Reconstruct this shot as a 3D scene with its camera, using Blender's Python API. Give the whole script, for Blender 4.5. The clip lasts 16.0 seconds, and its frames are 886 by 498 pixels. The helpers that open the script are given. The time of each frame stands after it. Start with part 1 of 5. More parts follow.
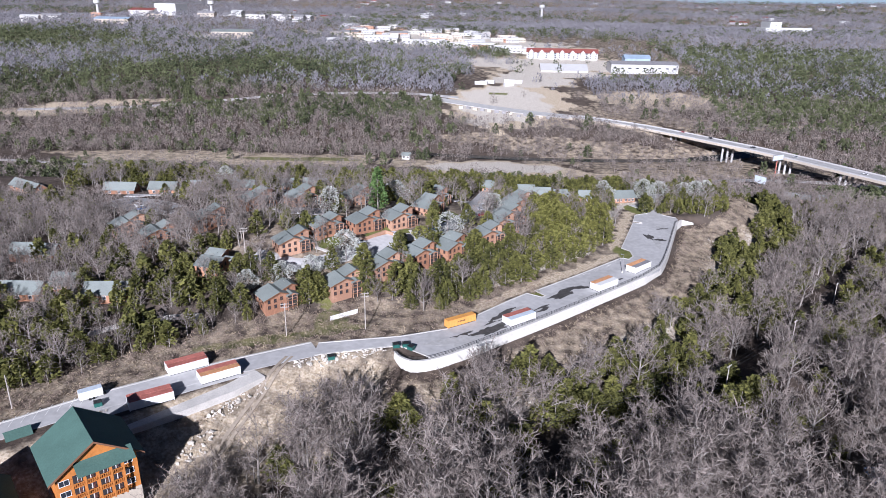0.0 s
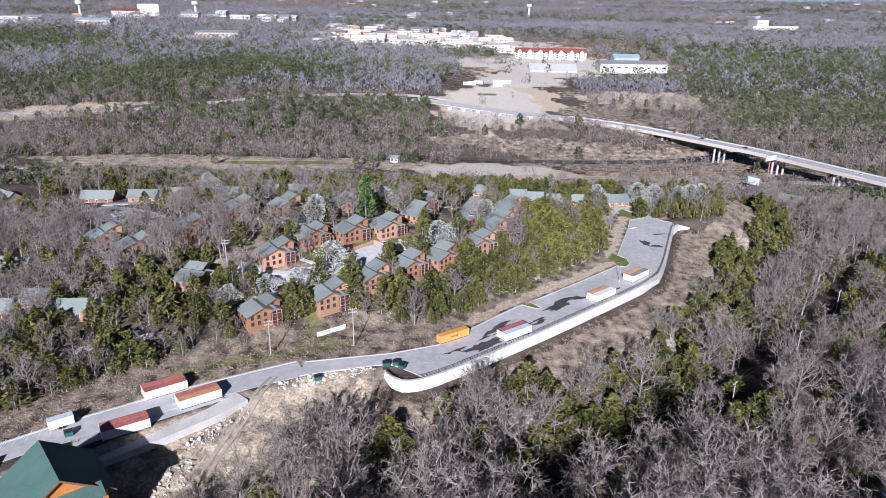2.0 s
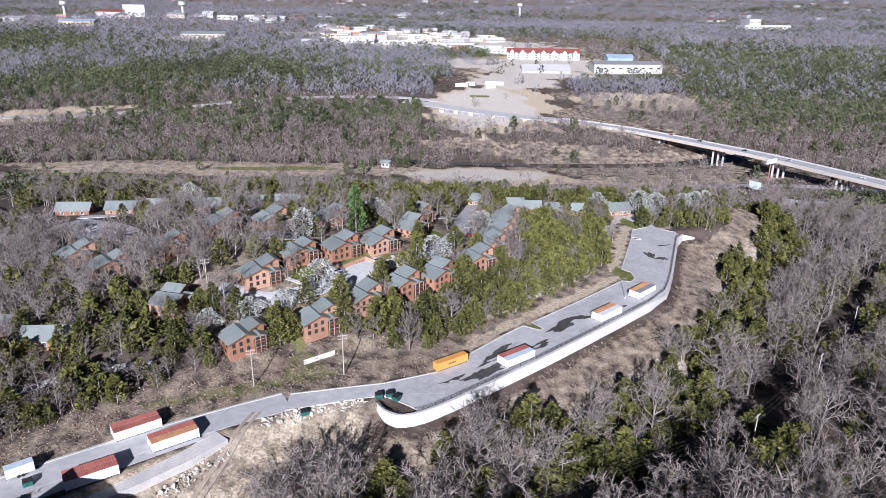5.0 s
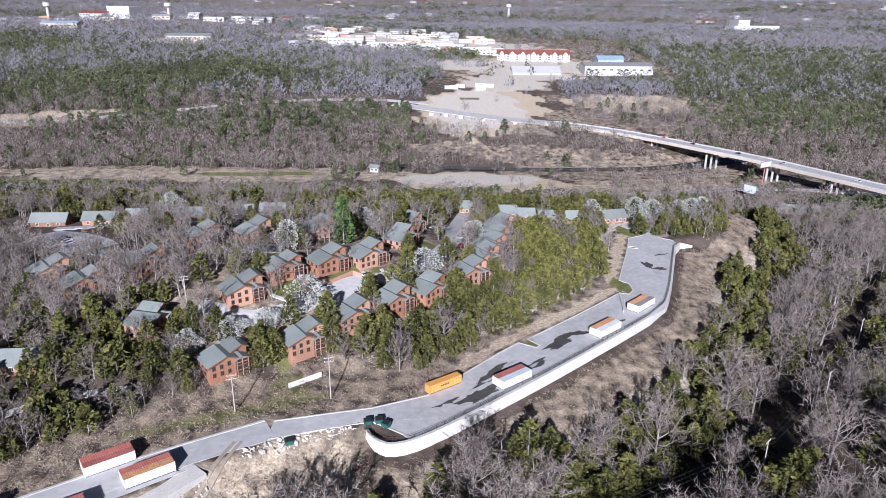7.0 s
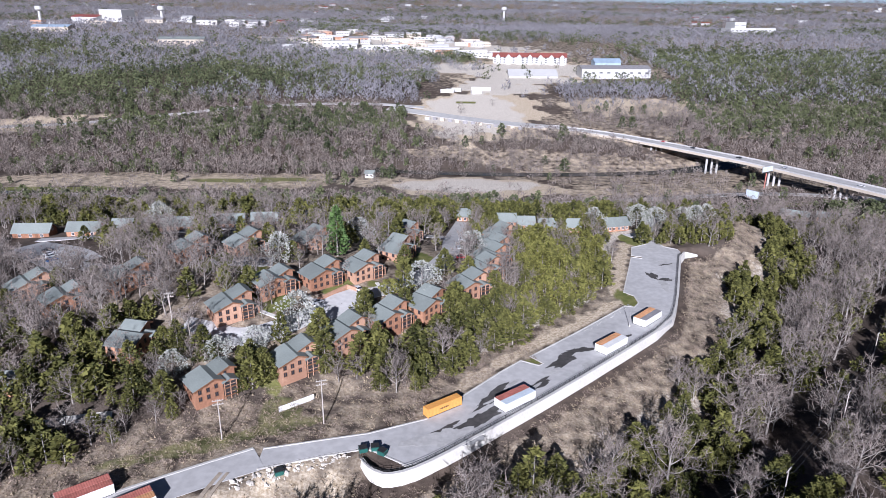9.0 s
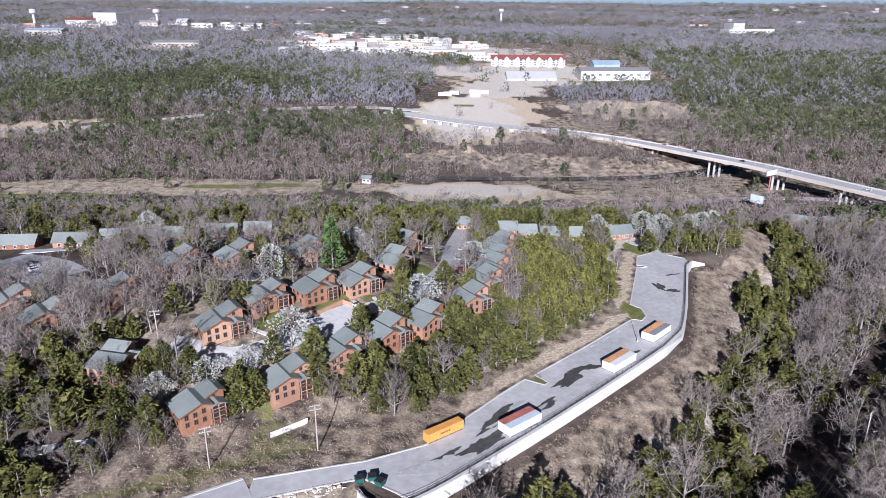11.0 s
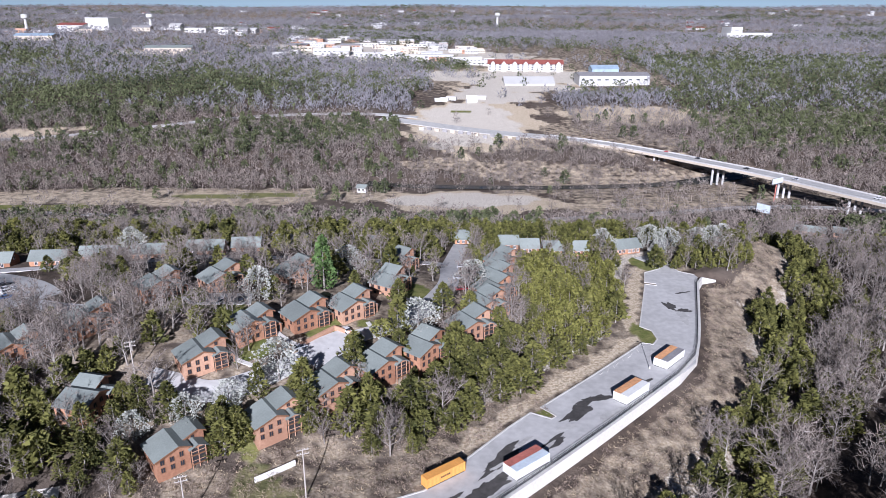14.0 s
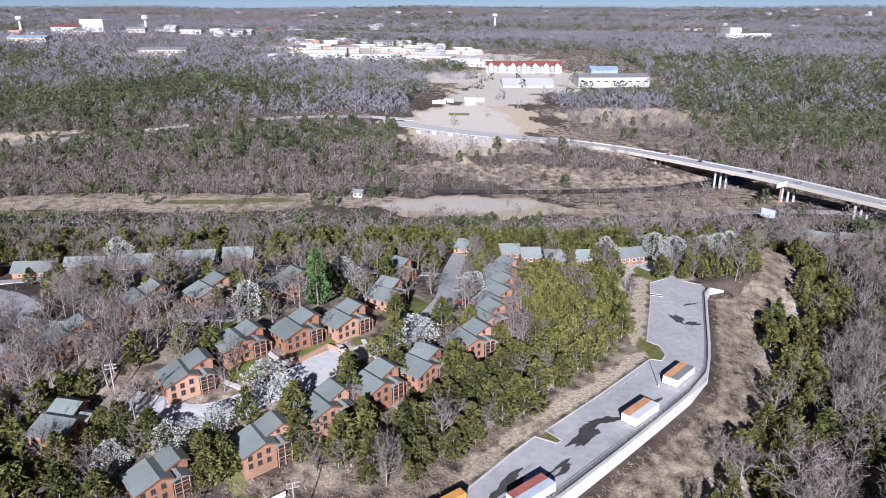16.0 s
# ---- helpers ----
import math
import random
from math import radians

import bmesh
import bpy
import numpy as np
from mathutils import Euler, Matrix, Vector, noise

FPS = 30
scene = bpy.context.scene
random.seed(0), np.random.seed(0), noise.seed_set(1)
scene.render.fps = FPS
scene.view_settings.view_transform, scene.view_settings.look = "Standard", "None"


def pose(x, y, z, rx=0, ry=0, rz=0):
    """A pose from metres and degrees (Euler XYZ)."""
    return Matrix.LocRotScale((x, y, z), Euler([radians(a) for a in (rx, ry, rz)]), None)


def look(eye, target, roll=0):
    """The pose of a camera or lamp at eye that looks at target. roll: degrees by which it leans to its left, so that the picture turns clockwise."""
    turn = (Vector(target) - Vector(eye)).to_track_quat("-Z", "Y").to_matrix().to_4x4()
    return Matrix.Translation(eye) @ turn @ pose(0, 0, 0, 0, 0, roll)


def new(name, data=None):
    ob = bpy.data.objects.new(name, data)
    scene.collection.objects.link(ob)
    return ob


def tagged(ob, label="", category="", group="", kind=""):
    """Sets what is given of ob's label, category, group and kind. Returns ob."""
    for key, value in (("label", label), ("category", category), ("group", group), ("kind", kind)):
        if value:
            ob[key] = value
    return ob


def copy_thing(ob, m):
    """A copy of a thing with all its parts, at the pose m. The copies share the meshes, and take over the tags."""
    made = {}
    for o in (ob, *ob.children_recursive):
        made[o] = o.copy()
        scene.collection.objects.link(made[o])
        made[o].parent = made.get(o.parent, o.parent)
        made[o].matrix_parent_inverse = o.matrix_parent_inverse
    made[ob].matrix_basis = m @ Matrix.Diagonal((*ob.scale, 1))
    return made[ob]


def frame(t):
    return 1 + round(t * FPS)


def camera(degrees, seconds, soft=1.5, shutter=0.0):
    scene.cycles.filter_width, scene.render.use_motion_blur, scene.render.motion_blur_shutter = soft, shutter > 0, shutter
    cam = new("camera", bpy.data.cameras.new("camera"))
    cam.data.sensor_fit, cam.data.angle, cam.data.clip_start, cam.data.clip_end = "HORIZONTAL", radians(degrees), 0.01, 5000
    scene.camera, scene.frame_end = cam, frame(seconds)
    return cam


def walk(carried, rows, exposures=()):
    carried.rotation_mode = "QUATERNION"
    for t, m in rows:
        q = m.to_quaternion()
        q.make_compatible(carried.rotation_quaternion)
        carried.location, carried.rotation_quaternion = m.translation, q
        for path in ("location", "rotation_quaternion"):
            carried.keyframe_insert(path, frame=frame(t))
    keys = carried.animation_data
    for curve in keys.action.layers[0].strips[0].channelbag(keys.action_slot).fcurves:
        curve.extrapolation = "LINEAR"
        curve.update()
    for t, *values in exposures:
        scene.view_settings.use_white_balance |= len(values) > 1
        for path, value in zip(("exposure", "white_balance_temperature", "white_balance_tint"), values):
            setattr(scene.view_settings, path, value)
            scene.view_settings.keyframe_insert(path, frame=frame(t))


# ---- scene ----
cam = camera(65.0, 16.0, soft=0.6)
PATH = [
    (0, (4.664, -5.738, 107.441), (4.564, -3.862, 106.755), 0.9),
    (0.5, (4.14, -2.886, 107.653), (4.053, -1.01, 106.968), 0.9),
    (1, (3.542, 0.179, 107.557), (3.437, 2.053, 106.865), 0.9),
    (1.5, (3.376, 2.706, 107.682), (3.285, 4.582, 106.994), 0.8),
    (2, (3.217, 5.424, 107.777), (3.149, 7.3, 107.09), 0.7),
    (2.5, (2.606, 8.498, 107.873), (2.544, 10.375, 107.184), 0.8),
    (3, (2.492, 11.333, 108.015), (2.433, 13.21, 107.326), 0.7),
    (3.5, (2.279, 14.186, 108.067), (2.225, 16.063, 107.38), 0.6),
    (4, (1.843, 16.912, 108.028), (1.79, 18.788, 107.339), 0.6),
    (6.5, (0.518, 31.378, 108.554), (0.498, 33.256, 107.868), 0.5),
    (7, (0.378, 34.15, 108.675), (0.363, 36.028, 107.989), 0.5),
    (7.5, (0.226, 37.08, 108.741), (0.212, 38.959, 108.055), 0.4),
    (8, (-0.05, 39.662, 108.576), (-0.061, 41.542, 107.893), 0.4),
    (8.5, (-0.251, 42.434, 108.447), (-0.259, 44.314, 107.765), 0.4),
    (9, (-0.524, 45.17, 108.37), (-0.527, 47.051, 107.691), 0.4),
    (9.5, (-0.707, 47.934, 108.361), (-0.709, 49.816, 107.684), 0.3),
    (12, (-1.381, 61.245, 108.332), (-1.372, 63.129, 107.663), 0.2),
    (12.5, (-1.507, 63.897, 108.3), (-1.494, 65.783, 107.634), 0.2),
    (13, (-1.673, 66.446, 108.412), (-1.659, 68.332, 107.744), 0.2),
    (13.5, (-1.637, 69.095, 108.503), (-1.623, 70.981, 107.837), 0.2),
    (14, (-1.782, 71.816, 108.619), (-1.769, 73.703, 107.954), 0.1),
    (14.5, (-2.019, 74.617, 108.651), (-2.011, 76.503, 107.986), 0.1),
    (15, (-2.069, 77.384, 108.727), (-2.055, 79.271, 108.063), 0.1),
    (15.5, (-1.982, 79.976, 108.81), (-1.959, 81.863, 108.149), 0.1),
    (16, (-1.949, 82.659, 108.89), (-1.93, 84.546, 108.227), 0.0),
]
walk(cam, [(t, look(e, g, r)) for t, e, g, r in PATH], ((0.0, 0.68, 5520, 20), (16.0, 0.68, 5520, 20)))

# ---- light ----
SUN_TO = Vector((-0.11, -0.906, 0.405)).normalized()
world = bpy.data.worlds.new("world")
scene.world = world
world.use_nodes = True
wn = world.node_tree.nodes
sky = wn.new("ShaderNodeTexSky")
sky.sky_type, sky.sun_disc = "NISHITA", False
sky.sun_elevation = math.asin(SUN_TO.z)
sky.sun_rotation = math.atan2(SUN_TO.x, SUN_TO.y)
sky.altitude, sky.air_density, sky.dust_density = 300, 0.4, 0.0
sky.ozone_density = 1.6
world.node_tree.links.new(sky.outputs[0], wn["Background"].inputs[0])
wn["Background"].inputs[1].default_value = 0.03
sun_lamp = bpy.data.lights.new("sun", "SUN")
sun_lamp.energy, sun_lamp.angle, sun_lamp.color = 5.0, radians(0.5), (1.0, 0.96, 0.90)
sun = new("sun", sun_lamp)
sun.matrix_world = look((0, 0, 400), Vector((0, 0, 400)) - SUN_TO)


# ---- materials ----
def material(name, color, rough=0.8, metal=0.0, spread=0.25, fine=2.0, coarse=0.12, bump=0.0, island=0.0, obj=0.0, tint=None, spec=0.3):
    """A surface whose colour varies with noise at two scales (cycles per metre), by island or by object."""
    m = bpy.data.materials.new(name)
    m.use_nodes = True
    n, l = m.node_tree.nodes, m.node_tree.links
    b = n["Principled BSDF"]
    b.inputs["Roughness"].default_value, b.inputs["Metallic"].default_value = rough, metal
    b.inputs["Specular IOR Level"].default_value = spec
    geo = n.new("ShaderNodeNewGeometry")
    f, c = n.new("ShaderNodeTexNoise"), n.new("ShaderNodeTexNoise")
    f.inputs["Scale"].default_value, c.inputs["Scale"].default_value = fine, coarse
    f.inputs["Detail"].default_value, c.inputs["Detail"].default_value = 4, 3
    for q in (f, c):
        l.new(geo.outputs["Position"], q.inputs["Vector"])
    add = n.new("ShaderNodeMath")
    add.operation = "ADD"
    l.new(f.outputs[0], add.inputs[0]), l.new(c.outputs[0], add.inputs[1])
    last = add.outputs[0]
    for amount, node, socket in ((island, geo, "Random Per Island"), (obj, "info", "Random")):
        if amount:
            src = n.new("ShaderNodeObjectInfo") if node == "info" else node
            k = n.new("ShaderNodeMath")
            k.operation, k.inputs[1].default_value = "MULTIPLY_ADD", amount
            l.new(src.outputs[socket], k.inputs[0])
            s = n.new("ShaderNodeMath")
            s.operation, s.inputs[1].default_value = "SUBTRACT", amount / 2
            l.new(last, s.inputs[0]), l.new(s.outputs[0], k.inputs[2])
            last = k.outputs[0]
    ramp = n.new("ShaderNodeMapRange")
    ramp.inputs["From Min"].default_value, ramp.inputs["From Max"].default_value = 0.6, 1.4
    ramp.inputs["To Min"].default_value, ramp.inputs["To Max"].default_value = 0, 1
    l.new(last, ramp.inputs["Value"])
    mix = n.new("ShaderNodeMix")
    mix.data_type = "RGBA"
    hi = tint or tuple(min(1, v * (1 + spread)) for v in color)
    mix.inputs[6].default_value = (*[v * (1 - spread) for v in color], 1)
    mix.inputs[7].default_value = (*hi, 1)
    l.new(ramp.outputs[0], mix.inputs[0])
    l.new(mix.outputs[2], b.inputs["Base Color"])
    if bump:
        bp = n.new("ShaderNodeBump")
        bp.inputs["Strength"].default_value, bp.inputs["Distance"].default_value = bump, 0.3
        l.new(f.outputs[0], bp.inputs["Height"]), l.new(bp.outputs[0], b.inputs["Normal"])
    return m


def leafy(name, color, **kw):
    """Foliage: light also passes through."""
    m = material(name, color, **kw)
    n, l = m.node_tree.nodes, m.node_tree.links
    b, tr, mx = n["Principled BSDF"], n.new("ShaderNodeBsdfTranslucent"), n.new("ShaderNodeMixShader")
    l.new(b.inputs["Base Color"].links[0].from_socket, tr.inputs[0])
    mx.inputs[0].default_value = 0.15
    l.new(b.outputs[0], mx.inputs[1]), l.new(tr.outputs[0], mx.inputs[2])
    l.new(mx.outputs[0], n["Material Output"].inputs[0])
    return m


ASPHALT = material("asphalt", (0.47, 0.46, 0.445), 0.9, spread=0.22, fine=0.5, coarse=0.05, bump=0.05)
TAR = material("fresh_tar", (0.075, 0.070, 0.066), 0.8, spread=0.4, fine=0.7, coarse=0.2)
PALE_ASPHALT = material("washed_asphalt", (0.44, 0.43, 0.41), 0.9, spread=0.2, fine=0.8, coarse=0.2)
CONCRETE = material("concrete", (0.56, 0.54, 0.50), 0.85, spread=0.18, fine=1.2, coarse=0.1)
WALL_WHITE = material("pale_block_wall", (0.68, 0.65, 0.59), 0.9, spread=0.16, fine=1.5, coarse=0.12, bump=0.2)
ROCK = material("limestone", (0.50, 0.46, 0.40), 0.9, spread=0.3, fine=1.5, coarse=0.3, bump=0.4, obj=0.4, island=0.4)
GRAVEL = material("gravel", (0.58, 0.55, 0.50), 0.95, spread=0.25, fine=2.5, coarse=0.2, bump=0.3)
# track earth; its grey-brown also serves as painted shade on the terrace
DIRT_AND_SHADE = material("dirt_track", (0.37, 0.31, 0.24), 0.95, spread=0.25, fine=1.0, coarse=0.15, bump=0.3)
WHITE_STEEL = material("white_container_paint", (0.72, 0.71, 0.68), 0.55, spread=0.12, fine=1.5, coarse=0.3)
ORANGE_STEEL = material("orange_container_paint", (0.70, 0.335, 0.085), 0.5, spread=0.15, fine=1.5, coarse=0.3)
RED_STEEL = material("red_roof_steel", (0.42, 0.15, 0.115), 0.6, spread=0.3, fine=1.2, coarse=0.3, obj=0.5)
RUST_STEEL = material("orange_roof_steel", (0.60, 0.31, 0.15), 0.65, spread=0.3, fine=1.2, coarse=0.3, obj=0.5)
BLUE_STEEL = material("pale_blue_roof_steel", (0.55, 0.61, 0.66), 0.55, spread=0.15, fine=1.2, coarse=0.3)
GREY_STEEL = material("grey_roof_steel", (0.27, 0.26, 0.26), 0.6, spread=0.25, fine=1.2, coarse=0.3)
DARK_STEEL = material("dark_steel", (0.06, 0.06, 0.06), 0.5, 0.5)
GREEN_STEEL = material("green_dumpster_paint", (0.03, 0.12, 0.10), 0.5, spread=0.3)
SHINGLE = material("grey_green_shingle", (0.215, 0.238, 0.220), 0.85, spread=0.22, fine=2.5, coarse=0.15, obj=0.5, bump=0.15)
SHINGLE_DARK = material("green_shingle", (0.075, 0.14, 0.115), 0.85, spread=0.2, fine=2.5, coarse=0.15, bump=0.15)
SIDING = material("cedar_siding", (0.35, 0.172, 0.102), 0.8, spread=0.28, fine=1.5, coarse=0.2, obj=0.6, tint=(0.47, 0.25, 0.15))
SIDING_LIGHT = material("pale_cedar_siding", (0.42, 0.235, 0.15), 0.8, spread=0.22, fine=1.5, coarse=0.2, obj=0.6, tint=(0.55, 0.335, 0.225))
LOG = material("orange_log_siding", (0.50, 0.19, 0.045), 0.7, spread=0.25, fine=1.5, coarse=0.3)
STUCCO = material("beige_stucco", (0.52, 0.45, 0.36), 0.9, spread=0.12)
TRIM = material("white_trim", (0.76, 0.75, 0.72), 0.6, spread=0.08)
WOODTRIM = material("brown_wood_trim", (0.20, 0.10, 0.055), 0.7, spread=0.25)
DARK_SCREEN = material("dark_screen", (0.035, 0.033, 0.035), 0.6, spread=0.3)
GLASS = material("window_glass", (0.03, 0.035, 0.045), 0.08, spread=0.2, spec=0.6)
POLE_WOOD = material("weathered_pole_wood", (0.42, 0.38, 0.34), 0.85, spread=0.25)
WIRE = material("grey_cable", (0.12, 0.12, 0.12), 0.5, 0.6)
WATER = material("river_water", (0.028, 0.034, 0.034), 0.12, spread=0.3, fine=0.2, coarse=0.03, spec=0.5)
BARK = material("grey_bark", (0.26, 0.228, 0.198), 0.9, spread=0.35, fine=1.0, coarse=0.12, tint=(0.42, 0.385, 0.35))
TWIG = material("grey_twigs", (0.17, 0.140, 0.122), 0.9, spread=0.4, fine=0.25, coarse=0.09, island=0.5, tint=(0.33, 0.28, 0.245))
# distance haze is painted into this cooler, greyer twig colour
TWIG_HAZED = material("hazed_grey_twigs", (0.20, 0.19, 0.198), 0.95, spread=0.3, fine=0.05, coarse=0.012, island=0.35, tint=(0.285, 0.275, 0.29))
BRUSH = material("dry_brush", (0.225, 0.168, 0.132), 0.95, spread=0.35, fine=0.3, coarse=0.06, island=0.7, tint=(0.38, 0.30, 0.24))
STRAW = material("dry_grass", (0.37, 0.30, 0.205), 0.95, spread=0.3, fine=0.3, coarse=0.06, island=0.7)
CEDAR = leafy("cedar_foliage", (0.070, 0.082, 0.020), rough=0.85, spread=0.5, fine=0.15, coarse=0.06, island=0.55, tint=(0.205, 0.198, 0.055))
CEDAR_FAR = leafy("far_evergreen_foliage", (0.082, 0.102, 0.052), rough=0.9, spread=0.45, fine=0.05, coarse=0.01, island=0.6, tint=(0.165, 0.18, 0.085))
SPRING = leafy("spring_yellow_foliage", (0.155, 0.150, 0.028), rough=0.85, spread=0.4, fine=0.3, coarse=0.08, island=0.8, tint=(0.27, 0.265, 0.075))
BRIGHT = leafy("bright_green_foliage", (0.105, 0.17, 0.052), rough=0.8, spread=0.4, fine=0.4, coarse=0.1, island=0.8)
BLOSSOM = leafy("white_blossom", (0.43, 0.435, 0.385), rough=0.8, spread=0.2, fine=0.6, coarse=0.2, island=0.6)
WHITE_ROOF = material("white_flat_roof", (0.52, 0.51, 0.49), 0.7, spread=0.1, fine=0.2, coarse=0.02)
# the blue-grey is aerial haze painted as the ridges' own colour
HAZED_HILL = material("hazed_wooded_hill", (0.25, 0.275, 0.34), 0.95, spread=0.25, fine=0.02, coarse=0.003)
RED_TILE = material("red_tile_roof", (0.24, 0.075, 0.06), 0.8, spread=0.25, fine=0.3, coarse=0.05)
BLUE_ROOF = material("blue_metal_roof", (0.30, 0.38, 0.46), 0.5, spread=0.15, fine=0.2, coarse=0.05)
PAINTS = [material("car_paint_" + n, c, 0.3, spread=0.05, spec=0.6) for n, c in (("white", (0.7, 0.7, 0.7)), ("red", (0.35, 0.02, 0.03)), ("blue", (0.04, 0.14, 0.36)), ("silver", (0.42, 0.43, 0.45)), ("black", (0.02, 0.02, 0.025)))]
RUBBER = material("black_rubber", (0.02, 0.02, 0.02), 0.9)


# ---- shape of the land ----
PROFILE_Y = (-600, 120, 330, 420, 470, 520, 625, 680, 760, 850, 1000, 1200, 1500, 2000, 3000, 4000, 4900)
PROFILE_Z = (-19, -16, -14, -17, -24, -28, -30, -14, -6, 4, 13, 28, 38, 32, 47, 68, 89)
LOT_Z = 0.5
# top of the bank along road and lot; WALL is its walled stretch
WALL = ((-20.5, 189.5), (-19, 187), (-17, 185), (-14, 183.5), (-9, 185), (-2, 190), (8.4, 199.3), (26, 215.4), (51.5, 239.8), (80.5, 269.0), (88, 286.5), (97.5, 314.5), (107, 342.5), (116, 345.5))
BANK = ((-260, 40), (-150, 98), (-112, 130), (-88, 146), (-62, 170), (-45, 183), (-30, 190)) + WALL + ((132, 360), (150, 400))


def smooth(a, b, v):
    t = np.clip((v - a) / (b - a), 0, 1)
    return t * t * (3 - 2 * t)


def hump(x, y, cx, cy, sx, sy):
    return np.exp(-((x - cx) / sx) ** 2 - ((y - cy) / sy) ** 2)


def along(pts, x, y):
    """Signed distance from a line, positive to its right."""
    best, sign = np.full(np.shape(x), 1e9), np.ones(np.shape(x))
    for (ax, ay), (bx, by) in zip(pts, pts[1:]):
        dx, dy = bx - ax, by - ay
        t = np.clip(((x - ax) * dx + (y - ay) * dy) / (dx * dx + dy * dy), 0, 1)
        d = np.hypot(x - ax - t * dx, y - ay - t * dy)
        near = d < best
        best, sign = np.where(near, d, best), np.where(near, np.sign((x - ax) * dy - (y - ay) * dx), sign)
    return best * sign


def height(x, y):
    x, y = np.asarray(x, float), np.asarray(y, float)
    z = np.interp(y, PROFILE_Y, PROFILE_Z)
    z = z + smooth(600, 1100, y) * (26 * hump(x, y, -560, 1330, 420, 420) + 10 * hump(x, y, 560, 960, 330, 160) + 12 * hump(x, y, -300, 850, 260, 120))
    z = z + smooth(1500, 2600, y) * (9 * np.sin(x / 310 + y / 900) * np.sin(y / 260 + x / 1300) + 6 * np.sin(x / 130 + 1.7) * np.sin(y / 170))
    s = along(BANK, x, y)
    back = 1 - smooth(385, 450, y)
    walled = smooth(-24, -18, x) * smooth(352, 345, y)
    hill = 15.5 * hump(x, y, -85, 278, 80, 68) + 7 * hump(x, y, 10, 292, 60, 60) + 7 * hump(x, y, -190, 300, 120, 90)
    shelf = LOT_Z - 2.0 * smooth(-95, -135, x) + hill * smooth(-22, -58, s)
    foot = -0.6 - 2.1 * walled
    gully = np.interp(s, (0, 20, 42, 68, 130, 400), (0, -8.5, -17, -8, -10, -15))
    gully = gully + foot * smooth(16, 0, s)
    fade = smooth(300, 400, y)
    low = np.where(s < 0, foot, gully * (1 - fade) + fade * (z + (foot - z) * (1 - smooth(0, 52, s))))
    k = walled * smooth(-0.6, -3.6, s) + (1 - walled) * smooth(5, -3, s)
    return z * (1 - back) + back * (low * (1 - k) + shelf * k)


def ground_z(x, y):
    return float(height(x, y))


# ---- building blocks ----
def part(name, bm, mat, parent=None, label=""):
    me = bpy.data.meshes.new(name)
    bm.to_mesh(me)
    bm.free()
    for m in mat if isinstance(mat, (list, tuple)) else (mat,):
        me.materials.append(m)
    ob = new(name, me)
    if parent is not None:
        ob.parent = parent
    if label:
        ob["label"] = label
    return ob


def thing(name, m, label, category, group="", kind=""):
    ob = new(name)
    ob.matrix_basis = m
    return tagged(ob, label, category, group, kind)


def box(bm, x0, x1, y0, y1, z0, z1, m=None):
    v = [bm.verts.new((x, y, z)) for z in (z0, z1) for x, y in ((x0, y0), (x1, y0), (x1, y1), (x0, y1))]
    for f in ((3, 2, 1, 0), (4, 5, 6, 7), (0, 1, 5, 4), (1, 2, 6, 5), (2, 3, 7, 6), (3, 0, 4, 7)):
        bm.faces.new([v[i] for i in f])
    if m is not None:
        bmesh.ops.transform(bm, matrix=m, verts=v)
    return bm


def boxes(*rows):
    bm = bmesh.new()
    for r in rows:
        box(bm, *r)
    return bm


def prism(bm, outline, vector):
    """An outline of 3D points, swept along a vector."""
    vector = Vector(vector)
    a = [bm.verts.new(p) for p in outline]
    b = [bm.verts.new(Vector(p) + vector) for p in outline]
    bm.faces.new(a[::-1]), bm.faces.new(b)
    for i in range(len(a)):
        j = (i + 1) % len(a)
        bm.faces.new((a[i], a[j], b[j], b[i]))
    return bm


def tube(bm, p0, p1, r0, r1, n=8):
    p0, p1 = Vector(p0), Vector(p1)
    q = (p1 - p0).to_track_quat("Z", "Y")
    ring = [[bm.verts.new(p + q @ Vector((r * math.cos(a), r * math.sin(a), 0))) for a in (2 * math.pi * i / n for i in range(n))] for p, r in ((p0, r0), (p1, r1))]
    for i in range(n):
        bm.faces.new((ring[0][i], ring[0][(i + 1) % n], ring[1][(i + 1) % n], ring[1][i]))
    bm.faces.new(ring[0][::-1]), bm.faces.new(ring[1])
    return bm


def polytube(bm, pts, r, n=5):
    pts, rings = [Vector(p) for p in pts], []
    for i, p in enumerate(pts):
        q = (pts[min(i + 1, len(pts) - 1)] - pts[max(i - 1, 0)]).to_track_quat("Z", "Y")
        rings.append([bm.verts.new(p + q @ Vector((r * math.cos(a), r * math.sin(a), 0))) for a in (2 * math.pi * k / n for k in range(n))])
    for a, b in zip(rings, rings[1:]):
        for k in range(n):
            bm.faces.new((a[k], a[(k + 1) % n], b[(k + 1) % n], b[k]))
    return bm


def mesh_of(name, v, f, mats, index=None):
    """A mesh of triangles from arrays."""
    me = bpy.data.meshes.new(name)
    me.vertices.add(len(v)), me.loops.add(3 * len(f)), me.polygons.add(len(f))
    me.vertices.foreach_set("co", np.ascontiguousarray(v, np.float32).ravel())
    me.loops.foreach_set("vertex_index", np.ascontiguousarray(f, np.int32).ravel())
    me.polygons.foreach_set("loop_start", np.arange(0, 3 * len(f), 3, dtype=np.int32))
    for m in mats:
        me.materials.append(m)
    if index is not None:
        me.polygons.foreach_set("material_index", np.ascontiguousarray(index, np.int32))
    me.update()
    me.validate()
    return me


